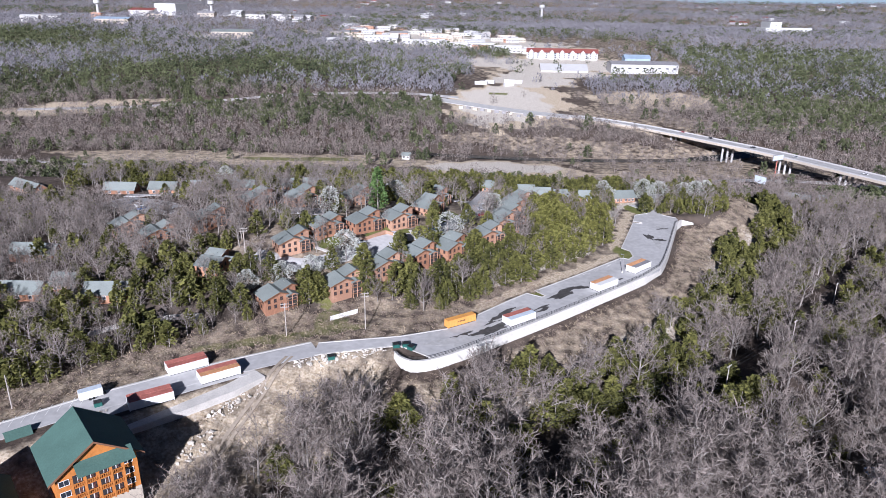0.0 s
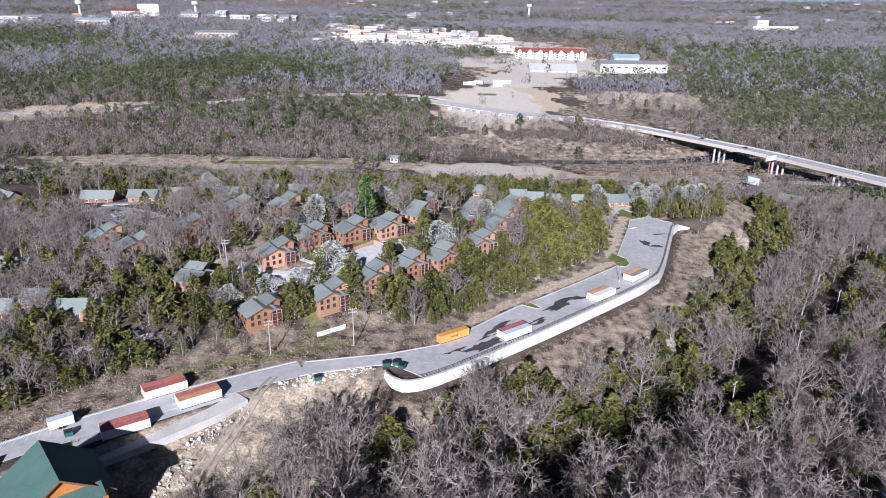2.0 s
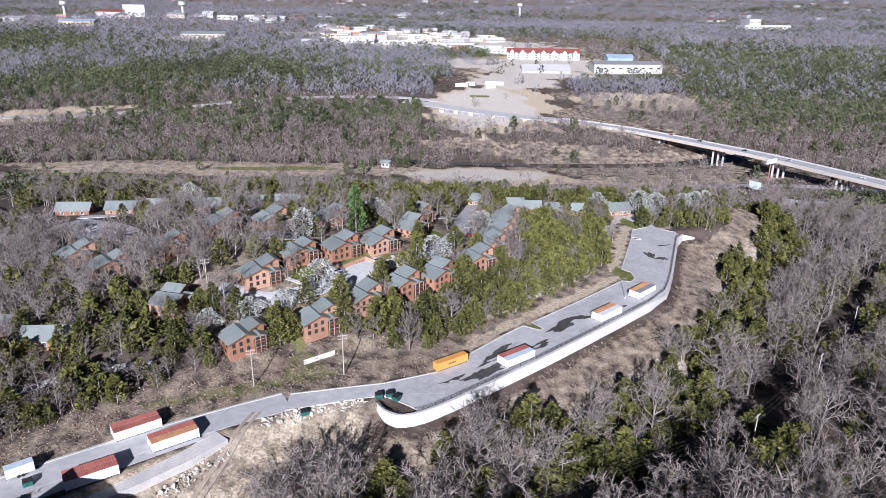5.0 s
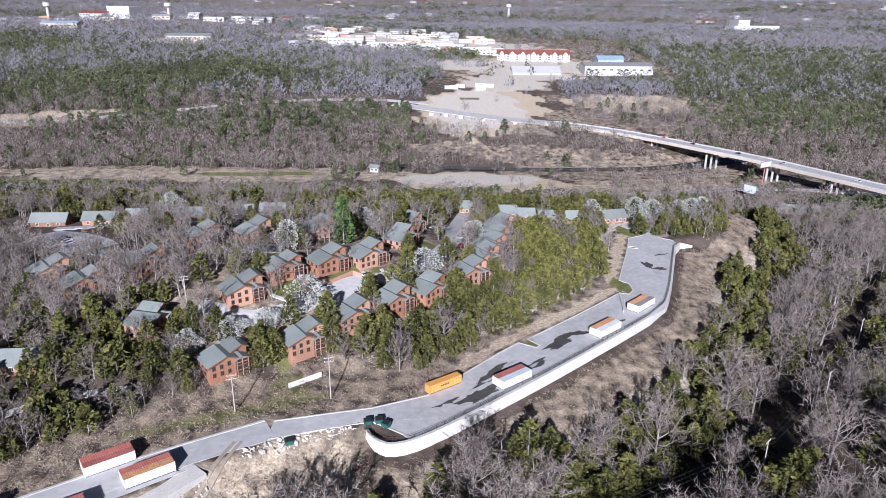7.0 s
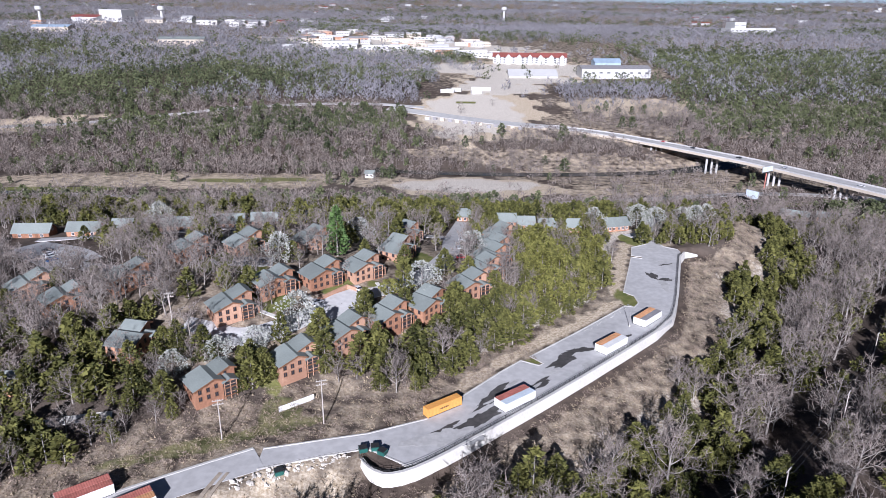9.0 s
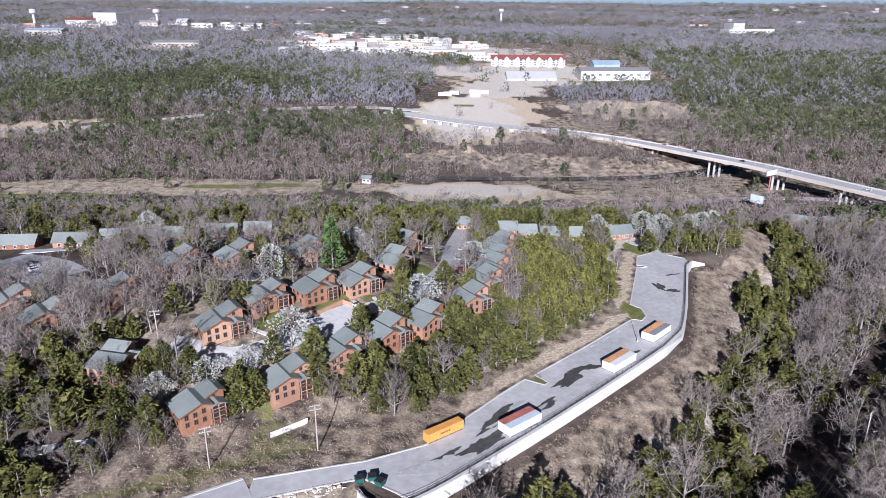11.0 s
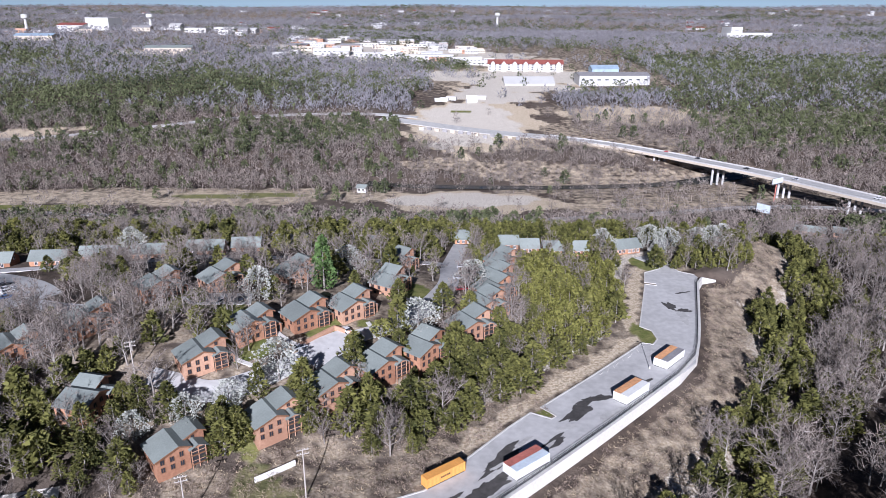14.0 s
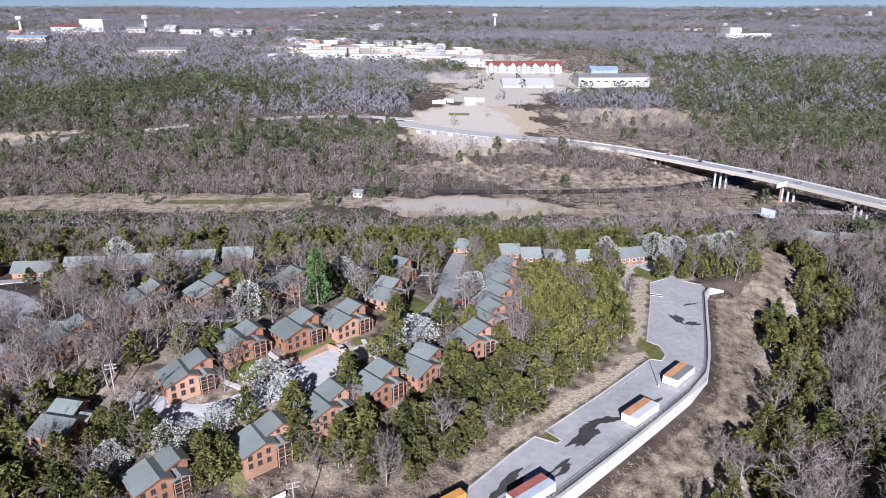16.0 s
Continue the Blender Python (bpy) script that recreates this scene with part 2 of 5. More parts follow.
def resample(pts, step):
    out = []
    for a, b in zip(pts, pts[1:]):
        n = max(1, int(math.dist(a[:2], b[:2]) / step))
        out += [tuple(p + (q - p) * i / n for p, q in zip(a, b)) for i in range(n)]
    return out + [tuple(pts[-1])]


def rounded(pts, times=2):
    """Corner cutting, with the ends kept."""
    for _ in range(times):
        out = [pts[0]]
        for a, b in zip(pts, pts[1:]):
            out += [tuple(p * 0.75 + q * 0.25 for p, q in zip(a, b)), tuple(p * 0.25 + q * 0.75 for p, q in zip(a, b))]
        pts = out + [pts[-1]]
    return pts


def ribbon(pts, width, lift, z=None, thick=0.25):
    """A strip along a line, draped on the land or at heights given as third numbers."""
    bm, rows = bmesh.new(), []
    for i, p in enumerate(pts):
        a, b = pts[max(0, i - 1)], pts[min(len(pts) - 1, i + 1)]
        d = Vector((b[0] - a[0], b[1] - a[1], 0)).normalized()
        side = Vector((-d.y, d.x, 0)) * width / 2
        row = []
        for k in (1, 0.33, -0.33, -1):
            q = Vector((p[0], p[1], 0)) + side * k
            q.z = (p[2] if len(p) > 2 else ground_z(q.x, q.y) if z is None else z) + lift
            row.append(q)
        top = [bm.verts.new(q) for q in row]
        low = [bm.verts.new(row[0] - Vector((0, 0, thick))), bm.verts.new(row[-1] - Vector((0, 0, thick)))]
        rows.append((top, low))
    for (t0, l0), (t1, l1) in zip(rows, rows[1:]):
        for i in range(3):
            bm.faces.new((t0[i + 1], t1[i + 1], t1[i], t0[i]))
        bm.faces.new((t0[0], t1[0], l1[0], l0[0])), bm.faces.new((t1[3], t0[3], l0[1], l1[1]))
    return bm


def sheet(pts, z, thick=0.2):
    """A flat slab with a free outline."""
    bm = bmesh.new()
    top = [bm.verts.new((x, y, z)) for x, y in pts]
    f = bm.faces.new(top)
    r = bmesh.ops.extrude_face_region(bm, geom=[f])
    bmesh.ops.translate(bm, verts=[v for v in r["geom"] if isinstance(v, bmesh.types.BMVert)], vec=(0, 0, -thick))
    bmesh.ops.recalc_face_normals(bm, faces=bm.faces)
    bmesh.ops.triangulate(bm, faces=[q for q in bm.faces if len(q.verts) > 4])
    return bm


def blob(cx, cy, rx, ry, turn, seed, n=72):
    r = random.Random(seed)
    ph = [r.uniform(0, 6.3) for _ in range(4)]
    out = []
    for i in range(n):
        a = 2 * math.pi * i / n
        k = 1 + 0.22 * math.sin(2 * a + ph[0]) + 0.18 * math.sin(3 * a + ph[1]) + 0.14 * math.sin(5 * a + ph[2]) + 0.08 * math.sin(9 * a + ph[3]) + 0.05 * math.sin(14 * a + ph[1]) + 0.05 * math.sin(23 * a + ph[0])
        x, y = rx * k * math.cos(a), ry * k * math.sin(a)
        out.append((cx + x * math.cos(turn) - y * math.sin(turn), cy + x * math.sin(turn) + y * math.cos(turn)))
    return out


# ---- ground ----
def steps(lo, hi, step, out_lo, out_hi, grow=1.17):
    a = list(np.arange(lo, hi + 0.01, step))
    d = step
    while a[-1] < out_hi:
        d *= grow
        a.append(min(out_hi, a[-1] + d))
    d = step
    while a[0] > out_lo:
        d *= grow
        a.insert(0, max(out_lo, a[0] - d))
    return np.array(a)


# dry fields and clearings in the valley: centre, half sizes, turn, strength
CLEARED = ((28, 775, 48, 80, -0.12, 0.9), (110, 1015, 150, 60, 0.0, 0.8), (64, 892, 50, 40, 0.0, 0.9), (100, 938, 62, 26, 0.0, 1.0), (20, 572, 62, 20, 0.0, 0.75), (-70, 1210, 220, 110, 0.0, 0.7), (-410, 1125, 66, 20, 0.1, 0.8), (205, 450, 34, 10, 0.2, 0.6))
FIELDS = ((64, 892, 56, 44, 0.0, 0.85), (28, 775, 58, 88, -0.12, 0.9), (110, 1015, 150, 72, 0.0, 0.75), (100, 938, 62, 26, 0.0, 0.9), (-70, 1210, 220, 110, 0.0, 0.62), (370, 766, 95, 5, -0.12, 0.8), (20, 572, 66, 26, -0.02, 1.0), (-190, 578, 170, 24, 0.02, 0.55), (165, 735, 90, 30, -0.4, 0.4), (190, 815, 95, 36, 0.0, 0.35), (-410, 1125, 66, 22, 0.1, 0.9), (205, 448, 34, 12, 0.2, 0.8),
          (85, 645, 140, 18, -0.12, 0.40), (190, 600, 150, 50, 0.0, 0.42), (30, 560, 70, 24, 0.0, 0.9), (-200, 590, 190, 22, -0.02, 0.5), (150, 560, 90, 20, 0.1, 0.5), (55, 800, 52, 50, 0.15, 1.0), (35, 715, 70, 32, -0.35, 0.9), (95, 945, 42, 28, 0.1, 1.0),
          (210, 800, 90, 36, -0.05, 0.72), (160, 690, 130, 12, -0.45, 0.7), (-410, 715, 90, 26, 0.35, 0.8), (-390, 1125, 60, 14, 0.1, 0.8), (0, 1180, 190, 40, 0.0, 0.6), (-250, 505, 90, 6, 0.1, 0.2), (330, 705, 120, 8, 0.1, 0.7), (60, 1060, 60, 20, 0, 0.5))
# lawns: the same
LAWNS = ((-58, 249, 9, 3.5, 0.5, 0.9), (-22, 268, 9, 4, -0.5, 0.9), (-50, 224, 4, 8, 0.2, 0.8), (-82, 281, 9, 5, 0.4, 0.8), (-36, 268, 8, 3, 0.7, 0.8), (-8, 285, 4, 9, 0.2, 0.8), (-150, 585, 60, 8, 0.05, 0.6), (230, 520, 40, 8, 0.2, 0.6), (-14, 296, 9, 11, 0.3, 1.0), (-300, 549, 62, 9, 0.1, 1.0), (-62, 262, 7, 16, 0.5, 0.8), (-30, 262, 12, 3, 0.2, 0.9), (-45, 207, 7, 9, 0, 0.5), (-82, 272, 6, 5, 0, 0.8), (22, 815, 10, 6, 0, 0.8), (28, 240, 10, 2, 0.7, 0.8), (70, 287, 3, 12, 0.2, 0.8), (89, 357, 5, 9, 0.2, 0.9), (-60, 196, 30, 3.5, 0.4, 0.5))


def patches(rows, x, y):
    best = np.zeros(np.shape(x))
    for cx, cy, rx, ry, turn, k in rows:
        u, v = (x - cx) * math.cos(turn) + (y - cy) * math.sin(turn), (y - cy) * math.cos(turn) - (x - cx) * math.sin(turn)
        best = np.maximum(best, k * smooth(1.1, 0.9, np.sqrt((u / rx) ** 2 + (v / ry) ** 2) + 0.16 * np.sin(x / 11 + cy) * np.sin(y / 9 + cx) + 0.14 * np.sin(x / 27 + 1.4) * np.sin(y / 19) + 0.1 * np.sin(x / 4.7 + y / 5.3)))
    return best


# inner edge of the lot
KERB = [(-46, 193.6), (-30, 198.0), (-20, 200.6), (-5, 207.4), (17.2, 233.2), (24.0, 240.3), (29.5, 237.2), (31.0, 238.6), (27.2, 242.9), (46.6, 261.7), (67.2, 282.7), (70.6, 281.6), (73.1, 285.5), (73.0, 292.0), (69.8, 295.4), (82.7, 334.8), (87.1, 333.6), (87.4, 335.4), (83.2, 336.8), (86.2, 348.0), (94.0, 352.6), (94.4, 355), (91, 360), (86.5, 366.5)]


def make_ground():
    xs, ys = steps(-190, 200, 2.0, -4800, 4800), steps(70, 420, 2.0, -600, 4950, 1.018)
    X, Y = np.meshgrid(xs, ys)
    Z = height(X, Y)
    s = along(BANK, X, Y)
    rough = np.sin(X * 0.9 + np.sin(Y * 0.5)) * np.sin(Y * 0.8 + np.sin(X * 0.6)) + 0.6 * np.sin(X * 0.31 + 2) * np.sin(Y * 0.27)
    # uneven earth, but level under the lot and roads
    free = np.maximum(smooth(1, 8, s), smooth(-30, -40, s))
    Z = Z + 0.28 * rough * free * smooth(460, 400, Y)
    v = np.stack([X, Y, Z], -1).reshape(-1, 3)
    nx, ny = len(xs), len(ys)
    i = (np.arange(ny - 1)[:, None] * nx + np.arange(nx - 1)).ravel()
    f = np.concatenate([np.stack([i, i + 1, i + nx + 1], 1), np.stack([i, i + nx + 1, i + nx], 1)])
    me = mesh_of("ground", v, f, [GROUND])
    near = smooth(470, 400, Y)
    left = smooth(-12, -28, X)
    dry = near * left * smooth(-6, 0, s) * smooth(40, 24, s) * 0.52 + near * smooth(-2, -10, s) * smooth(-44, -30, s) * 0.37
    dry = np.maximum(dry, 0.36 * smooth(-130, -110, X) * smooth(40, 25, X) * smooth(212, 222, Y) * smooth(350, 340, Y) * smooth(-38, -46, s))
    dry = np.maximum(dry, 0.36 * smooth(720, 1000, Y))
    dry = np.maximum(dry, patches(FIELDS, X, Y))
    dry = np.maximum(dry, near * (1 - left) * smooth(2, 5, s) * smooth(30, 22, s) * 0.42)
    rock = near * (1 - left) * smooth(13, 20, s + 2.5 * rough) * smooth(30, 25, s + 2 * rough) * 0.42
    rock = np.maximum(rock, near * left * smooth(2, 6, s) * smooth(34, 20, s) * 0.16)
    rock = np.maximum(rock, near * smooth(-29, -31, s) * smooth(-37, -34, s) * smooth(-20, 10, X) * 0.6)
    rock = np.maximum(rock, patches(CLEARED, X, Y))
    verge = along(KERB, X, Y)
    dry = np.maximum(dry, near * smooth(-1, -2.5, verge) * smooth(-7, -4, verge + 1.5 * rough) * smooth(-2, 8, X) * 1.0)
    for name, value in (("dry", dry), ("rock", rock), ("lawn", patches(LAWNS, X, Y))):
        me.attributes.new(name, "FLOAT", "POINT").data.foreach_set("value", np.ascontiguousarray(np.clip(value, 0, 1), np.float32).ravel())
    me.polygons.foreach_set("use_smooth", np.ones(len(f), bool))
    return tagged(new("ground", me), "brown leaf-littered earth with dry grass, fields and pale rock", "ground", kind="structure")


def ground_material():
    m = bpy.data.materials.new("earth")
    m.use_nodes = True
    n, l = m.node_tree.nodes, m.node_tree.links
    b = n["Principled BSDF"]
    b.inputs["Roughness"].default_value, b.inputs["Specular IOR Level"].default_value = 0.95, 0.1
    geo = n.new("ShaderNodeNewGeometry")

    def noise_at(scale, detail=4):
        q = n.new("ShaderNodeTexNoise")
        q.inputs["Scale"].default_value, q.inputs["Detail"].default_value = scale, detail
        l.new(geo.outputs["Position"], q.inputs["Vector"])
        return q.outputs[0]

    def blend(fac, a, c):
        x = n.new("ShaderNodeMix")
        x.data_type = "RGBA"
        l.new(fac, x.inputs[0])
        for k, val in ((6, a), (7, c)):
            if isinstance(val, tuple):
                x.inputs[k].default_value = (*val, 1)
            else:
                l.new(val, x.inputs[k])
        return x.outputs[2]

    def ranged(src, lo, hi):
        r = n.new("ShaderNodeMapRange")
        r.inputs["From Min"].default_value, r.inputs["From Max"].default_value = lo, hi
        l.new(src, r.inputs["Value"])
        return r.outputs[0]

    def mask(name, src, soft=0.5):
        at = n.new("ShaderNodeAttribute")
        at.attribute_name = name
        a = n.new("ShaderNodeMath")
        a.operation = "MULTIPLY_ADD"
        l.new(src, a.inputs[0])
        a.inputs[1].default_value = soft
        l.new(at.outputs["Fac"], a.inputs[2])
        return ranged(a.outputs[0], 0.25 + soft * 0.5, 0.65 + soft * 0.5)

    fine, mid, big = noise_at(1.3, 5), noise_at(0.22), noise_at(0.03)
    base = blend(ranged(mid, 0.35, 0.65), (0.062, 0.048, 0.039), (0.125, 0.096, 0.075))
    base = blend(ranged(big, 0.42, 0.68), base, (0.125, 0.102, 0.083))
    straw = blend(ranged(fine, 0.35, 0.65), (0.38, 0.30, 0.20), (0.66, 0.56, 0.425))
    stone = blend(ranged(fine, 0.35, 0.65), (0.42, 0.37, 0.30), (0.74, 0.68, 0.59))
    grass = blend(ranged(mid, 0.35, 0.65), (0.115, 0.135, 0.038), (0.21, 0.205, 0.075))
    c = blend(mask("dry", mid, 0.9), base, straw)
    c = blend(mask("rock", fine, 0.9), c, stone)
    c = blend(mask("lawn", mid, 0.3), c, grass)
    l.new(c, b.inputs["Base Color"])
    bp = n.new("ShaderNodeBump")
    bp.inputs["Strength"].default_value, bp.inputs["Distance"].default_value = 0.6, 0.5
    l.new(fine, bp.inputs["Height"]), l.new(bp.outputs[0], b.inputs["Normal"])
    return m


GROUND = ground_material()
ground = make_ground()

# ---- lot, roads, wall ----
FAR_SIDE = [(96.5, 371.0), (99.3, 360.4), (101.1, 349.4), (106.6, 345.5)]
lot_outline = KERB + FAR_SIDE + [(x, y) for x, y in WALL[12:4:-1]] + [(-9, 187.6), (-13.5, 190.5), (-20, 194.6), (-30, 191.6), (-46, 186.0)]
lot = part("parking_lot", sheet(lot_outline, LOT_Z + 0.06, 0.5), ASPHALT)
tagged(lot, "long worn grey asphalt lot above a retaining wall", "parking lot", kind="structure")
road_line = rounded([(-46, 189.8), (-60, 181.5), (-76, 171.2), (-90, 160.8), (-104, 150.5), (-120, 138.5), (-140, 124)])
tagged(part("road", ribbon(resample(road_line, 3), 9.0, 0.12), ASPHALT), "grey asphalt access road along the slope", "road", kind="structure")
apron = [(-62, 172.5), (-76, 161.5), (-90, 150), (-97, 143), (-104, 148), (-80, 170)]
tagged(part("pavement_apron", sheet(apron, LOT_Z + 0.075, 0.4), ASPHALT), "widened asphalt yard beside the road", "pavement", kind="structure")


def kerb(line, name="kerb"):
    ob = part(name, ribbon(line, 0.45, 0.2, z=LOT_Z, thick=0.5), CONCRETE)
    return tagged(ob, "pale concrete kerb along the asphalt", "kerb", kind="structure")


kerb(KERB)
kerb(FAR_SIDE)
kerb([(x + 0.4, y - 0.2) for x, y in ((-9.4, 187.4), (-13.9, 190.3), (-20, 194.2), (-30, 191.3), (-46, 185.7))])
far_kerb = [(p[0] + (-4.6) * 0.55, p[1] + 4.6 * 0.84) for p in road_line]
tagged(part("kerb", ribbon(resample(far_kerb, 3), 0.7, 0.26), CONCRETE), "pale concrete kerb along the access road", "kerb", kind="structure")
for k, (cx, cy, rx, ry, turn) in enumerate(((14.5, 219.5, 9, 1.9, 0.85), (9.5, 207.8, 8, 2.5, 0.7), (38, 241.5, 7.5, 2.2, 0.8), (44, 247.5, 5, 1.6, 0.3), (86, 313, 1.6, 4.2, 0.2), (90, 309, 3, 1.4, 0.2), (28, 226, 6, 1.2, 0.75), (60, 256, 4, 0.8, 0.7), (0, 203, 4, 1.0, 0.7), (95, 326, 3.2, 0.6, 0.4))):
    tagged(part("tar_patch", sheet(blob(cx, cy, rx, ry, turn, k), LOT_Z + 0.085 + 0.004 * k, 0.02), TAR), "dark patch of wet tar on worn asphalt", "asphalt patch", "patches on the lot", "structure")
for k, (cx, cy, rx, ry, turn) in enumerate(((1, 199, 9, 4, 0.4), (24, 222, 5, 1.1, 0.8), (88, 303, 2, 4.5, -0.2), (33, 233, 2.6, 1.2, 0.2), (12, 213, 3, 0.7, 0.9), (14, 217, 3.4, 0.6, 0.6), (20, 226, 4, 0.7, 0.8), (46, 239, 4, 1.5, 0.8), (96, 330, 3, 1.6, 0.9))):
    tagged(part("worn_patch", sheet(blob(cx, cy, rx, ry, turn, 40 + k), LOT_Z + 0.14 + 0.004 * k, 0.02), PALE_ASPHALT), "pale washed-out patch of asphalt", "asphalt patch", "patches on the lot", "structure")
for i in range(9):
    x, y = -101 - 2.3 * i, 157.2 - 1.75 * i
    st = part("parking_line", boxes((-0.08, 0.08, -2.6, 2.6, 0, 0.02)), TRIM)
    st.matrix_basis = pose(x, y, ground_z(x, y) + 0.16, 0, 0, 12)
    tagged(st, "white painted parking line on asphalt", "road marking", "parking lines", "structure")


def retaining_wall():
    line = resample(rounded(list(WALL), 1), 2.4)
    wall = new("wall_retaining")
    tagged(wall, "curved pale block retaining wall below the lot", "retaining wall", kind="structure")
    bm = bmesh.new()
    rows = []
    for i, (x, y) in enumerate(line):
        a, b = line[max(0, i - 1)], line[min(len(line) - 1, i + 1)]
        d = Vector((b[0] - a[0], b[1] - a[1], 0)).normalized()
        out = Vector((d.y, -d.x, 0))
        p = Vector((x, y, 0))
        low = ground_z(*(p + out * 1.2).xy) - 1.0
        top = LOT_Z + 0.35 - 0.32 * max(0, x - 107.5)
        rows.append([bm.verts.new(q) for q in (p + out * 0.55 + Vector((0, 0, low)), p + out * 0.15 + Vector((0, 0, top)), p - out * 0.45 + Vector((0, 0, top)), p - out * 0.45 + Vector((0, 0, low)))])
    for a, b in zip(rows, rows[1:]):
        for i in range(4):
            bm.faces.new((a[i], b[i], b[(i + 1) % 4], a[(i + 1) % 4]))
    bm.faces.new(rows[0]), bm.faces.new(rows[-1][::-1])
    bmesh.ops.recalc_face_normals(bm, faces=bm.faces)
    part("body", bm, WALL_WHITE, wall)
    part("coping", ribbon([(x, y) for x, y in line if x < 107.5], 0.85, 0.52, z=LOT_Z, thick=0.18), CONCRETE, wall, "concrete coping of the wall")
    return line


wall_line = retaining_wall()


def railing(line):
    rail = thing("railing", pose(0, 0, 0), "dark steel pipe railing along the wall", "railing")
    up = LOT_Z
    post = None
    for i, (x, y) in enumerate(line):
        m = pose(x - 0.9 * 0.7, y + 0.9 * 0.7, up)
        if post is None:
            post = part("post", tube(bmesh.new(), (0, 0, 0), (0, 0, 1.25), 0.06, 0.06, 6), DARK_STEEL, rail)
            post.matrix_basis = m
        else:
            q = post.copy()
            scene.collection.objects.link(q)
            q.matrix_basis = m
    for z in (0.35, 0.75, 1.2):
        bm = bmesh.new()
        polytube(bm, [(p[0] - 0.63, p[1] + 0.63, up + z) for p in line], 0.05, 5)
        part("rail", bm, DARK_STEEL, rail)


railing([p for p in wall_line if p[1] < 346 and p[0] < 107.5])

# stone bank below the yard, and the dirt track
bank_line = [(-59.5, 173.6, -0.3), (-66, 165.5, -0.6), (-75, 156.5, -0.9), (-88, 145.0, -1.4), (-100, 134, -2)]
tagged(part("gravel_bank", ribbon(resample(bank_line, 3), 6.5, 0.9, thick=3.5), GRAVEL), "pale gravel embankment strip beside the yard", "embankment", kind="structure")
track_line = rounded([(-53, 184), (-56, 172), (-60, 155), (-65, 135), (-70, 118), (-72, 95)])
for off in (-0.85, 0.85):
    tagged(part("dirt_track", ribbon(resample([(x + off, y) for x, y in track_line], 2), 1.0 if off < 0 else 0.8, 0.2 if off < 0 else 0.24), DIRT_AND_SHADE), "rutted dirt track down the bank", "dirt track", kind="structure")

lane = rounded([(-150, 176), (-141, 179), (-134, 181), (-128, 185), (-119, 190), (-109, 196), (-97, 200), (-88, 203)])
tagged(part("dirt_track", ribbon(resample(lane, 2), 2.6, 0.25), GRAVEL), "pale gravel lane through the trees above the road", "dirt track", kind="structure")

# ---- containers ----
def container(m, paint, roof, label, length=11.6, width=2.3, tall=2.75):
    c = thing("shipping_container", m, label, "shipping container", "containers on the lot")
    hl, hw = length / 2, width / 2
    bm = bmesh.new()
    n = 40
    for side in (-1, 1):
        pts = [(-hl + length * i / n, side * (hw - (0.05 if (i // 2) % 2 else 0))) for i in range(n + 1)]
        lo = [bm.verts.new((x, y, 0.15)) for x, y in pts]
        hi = [bm.verts.new((x, y, tall - 0.06)) for x, y in pts]
        for i in range(n):
            bm.faces.new((lo[i], lo[i + 1], hi[i + 1], hi[i]) if side < 0 else (lo[i + 1], lo[i], hi[i], hi[i + 1]))
    box(bm, -hl, -hl + 0.08, -hw + 0.05, hw - 0.05, 0.15, tall - 0.06)
    part("body", bm, paint, c)
    part("floor_frame", boxes((-hl, hl, -hw, hw, 0.0, 0.17)), DARK_STEEL, c)
    bm = bmesh.new()
    prof = [(-hl, tall - 0.08)] + [(-hl + length * (i + 0.5 * (j > 0)) / 22 + 0.02 * j, tall - (0.03 if j == 0 else 0.0)) for i in range(22) for j in (0, 1)] + [(hl, tall - 0.03), (hl, tall - 0.08)]
    prism(bm, [(px, -hw, pz) for px, pz in prof], (0, 2 * hw, 0))
    bmesh.ops.recalc_face_normals(bm, faces=bm.faces)
    part("roof", bm, roof, c, "weathered corrugated steel roof")
    for k in (-1, 1):
        door = part("door", boxes((hl - 0.07, hl, min(0.02 * k, k * (hw - 0.06)), max(0.02 * k, k * (hw - 0.06)), 0.17, tall - 0.08)), paint, c)
        part("locking_bar", tube(bmesh.new(), (hl + 0.03, k * 0.45, 0.2), (hl + 0.03, k * 0.45, tall - 0.12), 0.03, 0.03, 6), GREY_STEEL, door)
        for x in (-hl + 0.07, hl - 0.07):
            part("corner_post", boxes((x - 0.08, x + 0.08, k * hw - 0.08, k * hw + 0.01 if k > 0 else k * hw + 0.08, 0, tall - 0.02)), paint, c)
    return c


def pair(x, y, turn, roofs, what, z=LOT_Z + 0.1):
    """Two containers side by side; x, y is the middle of the block."""
    for k, r in zip((-1, 1), roofs):
        dx, dy = -math.sin(radians(turn)) * 1.2 * k, math.cos(radians(turn)) * 1.2 * k
        container(pose(x + dx, y + dy, z, 0, 0, turn), WHITE_STEEL, r[0], "white steel shipping container, %s roof, %s" % (r[1], what))


RED, ORA, BLU, WHI, GRY = (RED_STEEL, "faded red"), (RUST_STEEL, "rusty orange"), (BLUE_STEEL, "pale blue"), (WHITE_STEEL, "white"), (GREY_STEEL, "grey")
pair(19.9, 216.1, 39, (BLU, RED), "beside the railing")
pair(54.6, 249.6, 43, (WHI, ORA), "beside the railing")
pair(72.1, 270.1, 46, (GRY, ORA), "at the wall's bend")
pair(-81.8, 174.6, 38, (RED, RED), "beside the road kerb")
pair(-70.5, 170.6, 38, (ORA, RED), "in the yard")
pair(-84.2, 155.6, 36, (RED, RED), "half in the hotel's shade")
container(pose(-0.6, 212.0, LOT_Z + 0.1, 0, 0, 37), ORANGE_STEEL, ORANGE_STEEL, "bright orange shipping container on the asphalt lot")
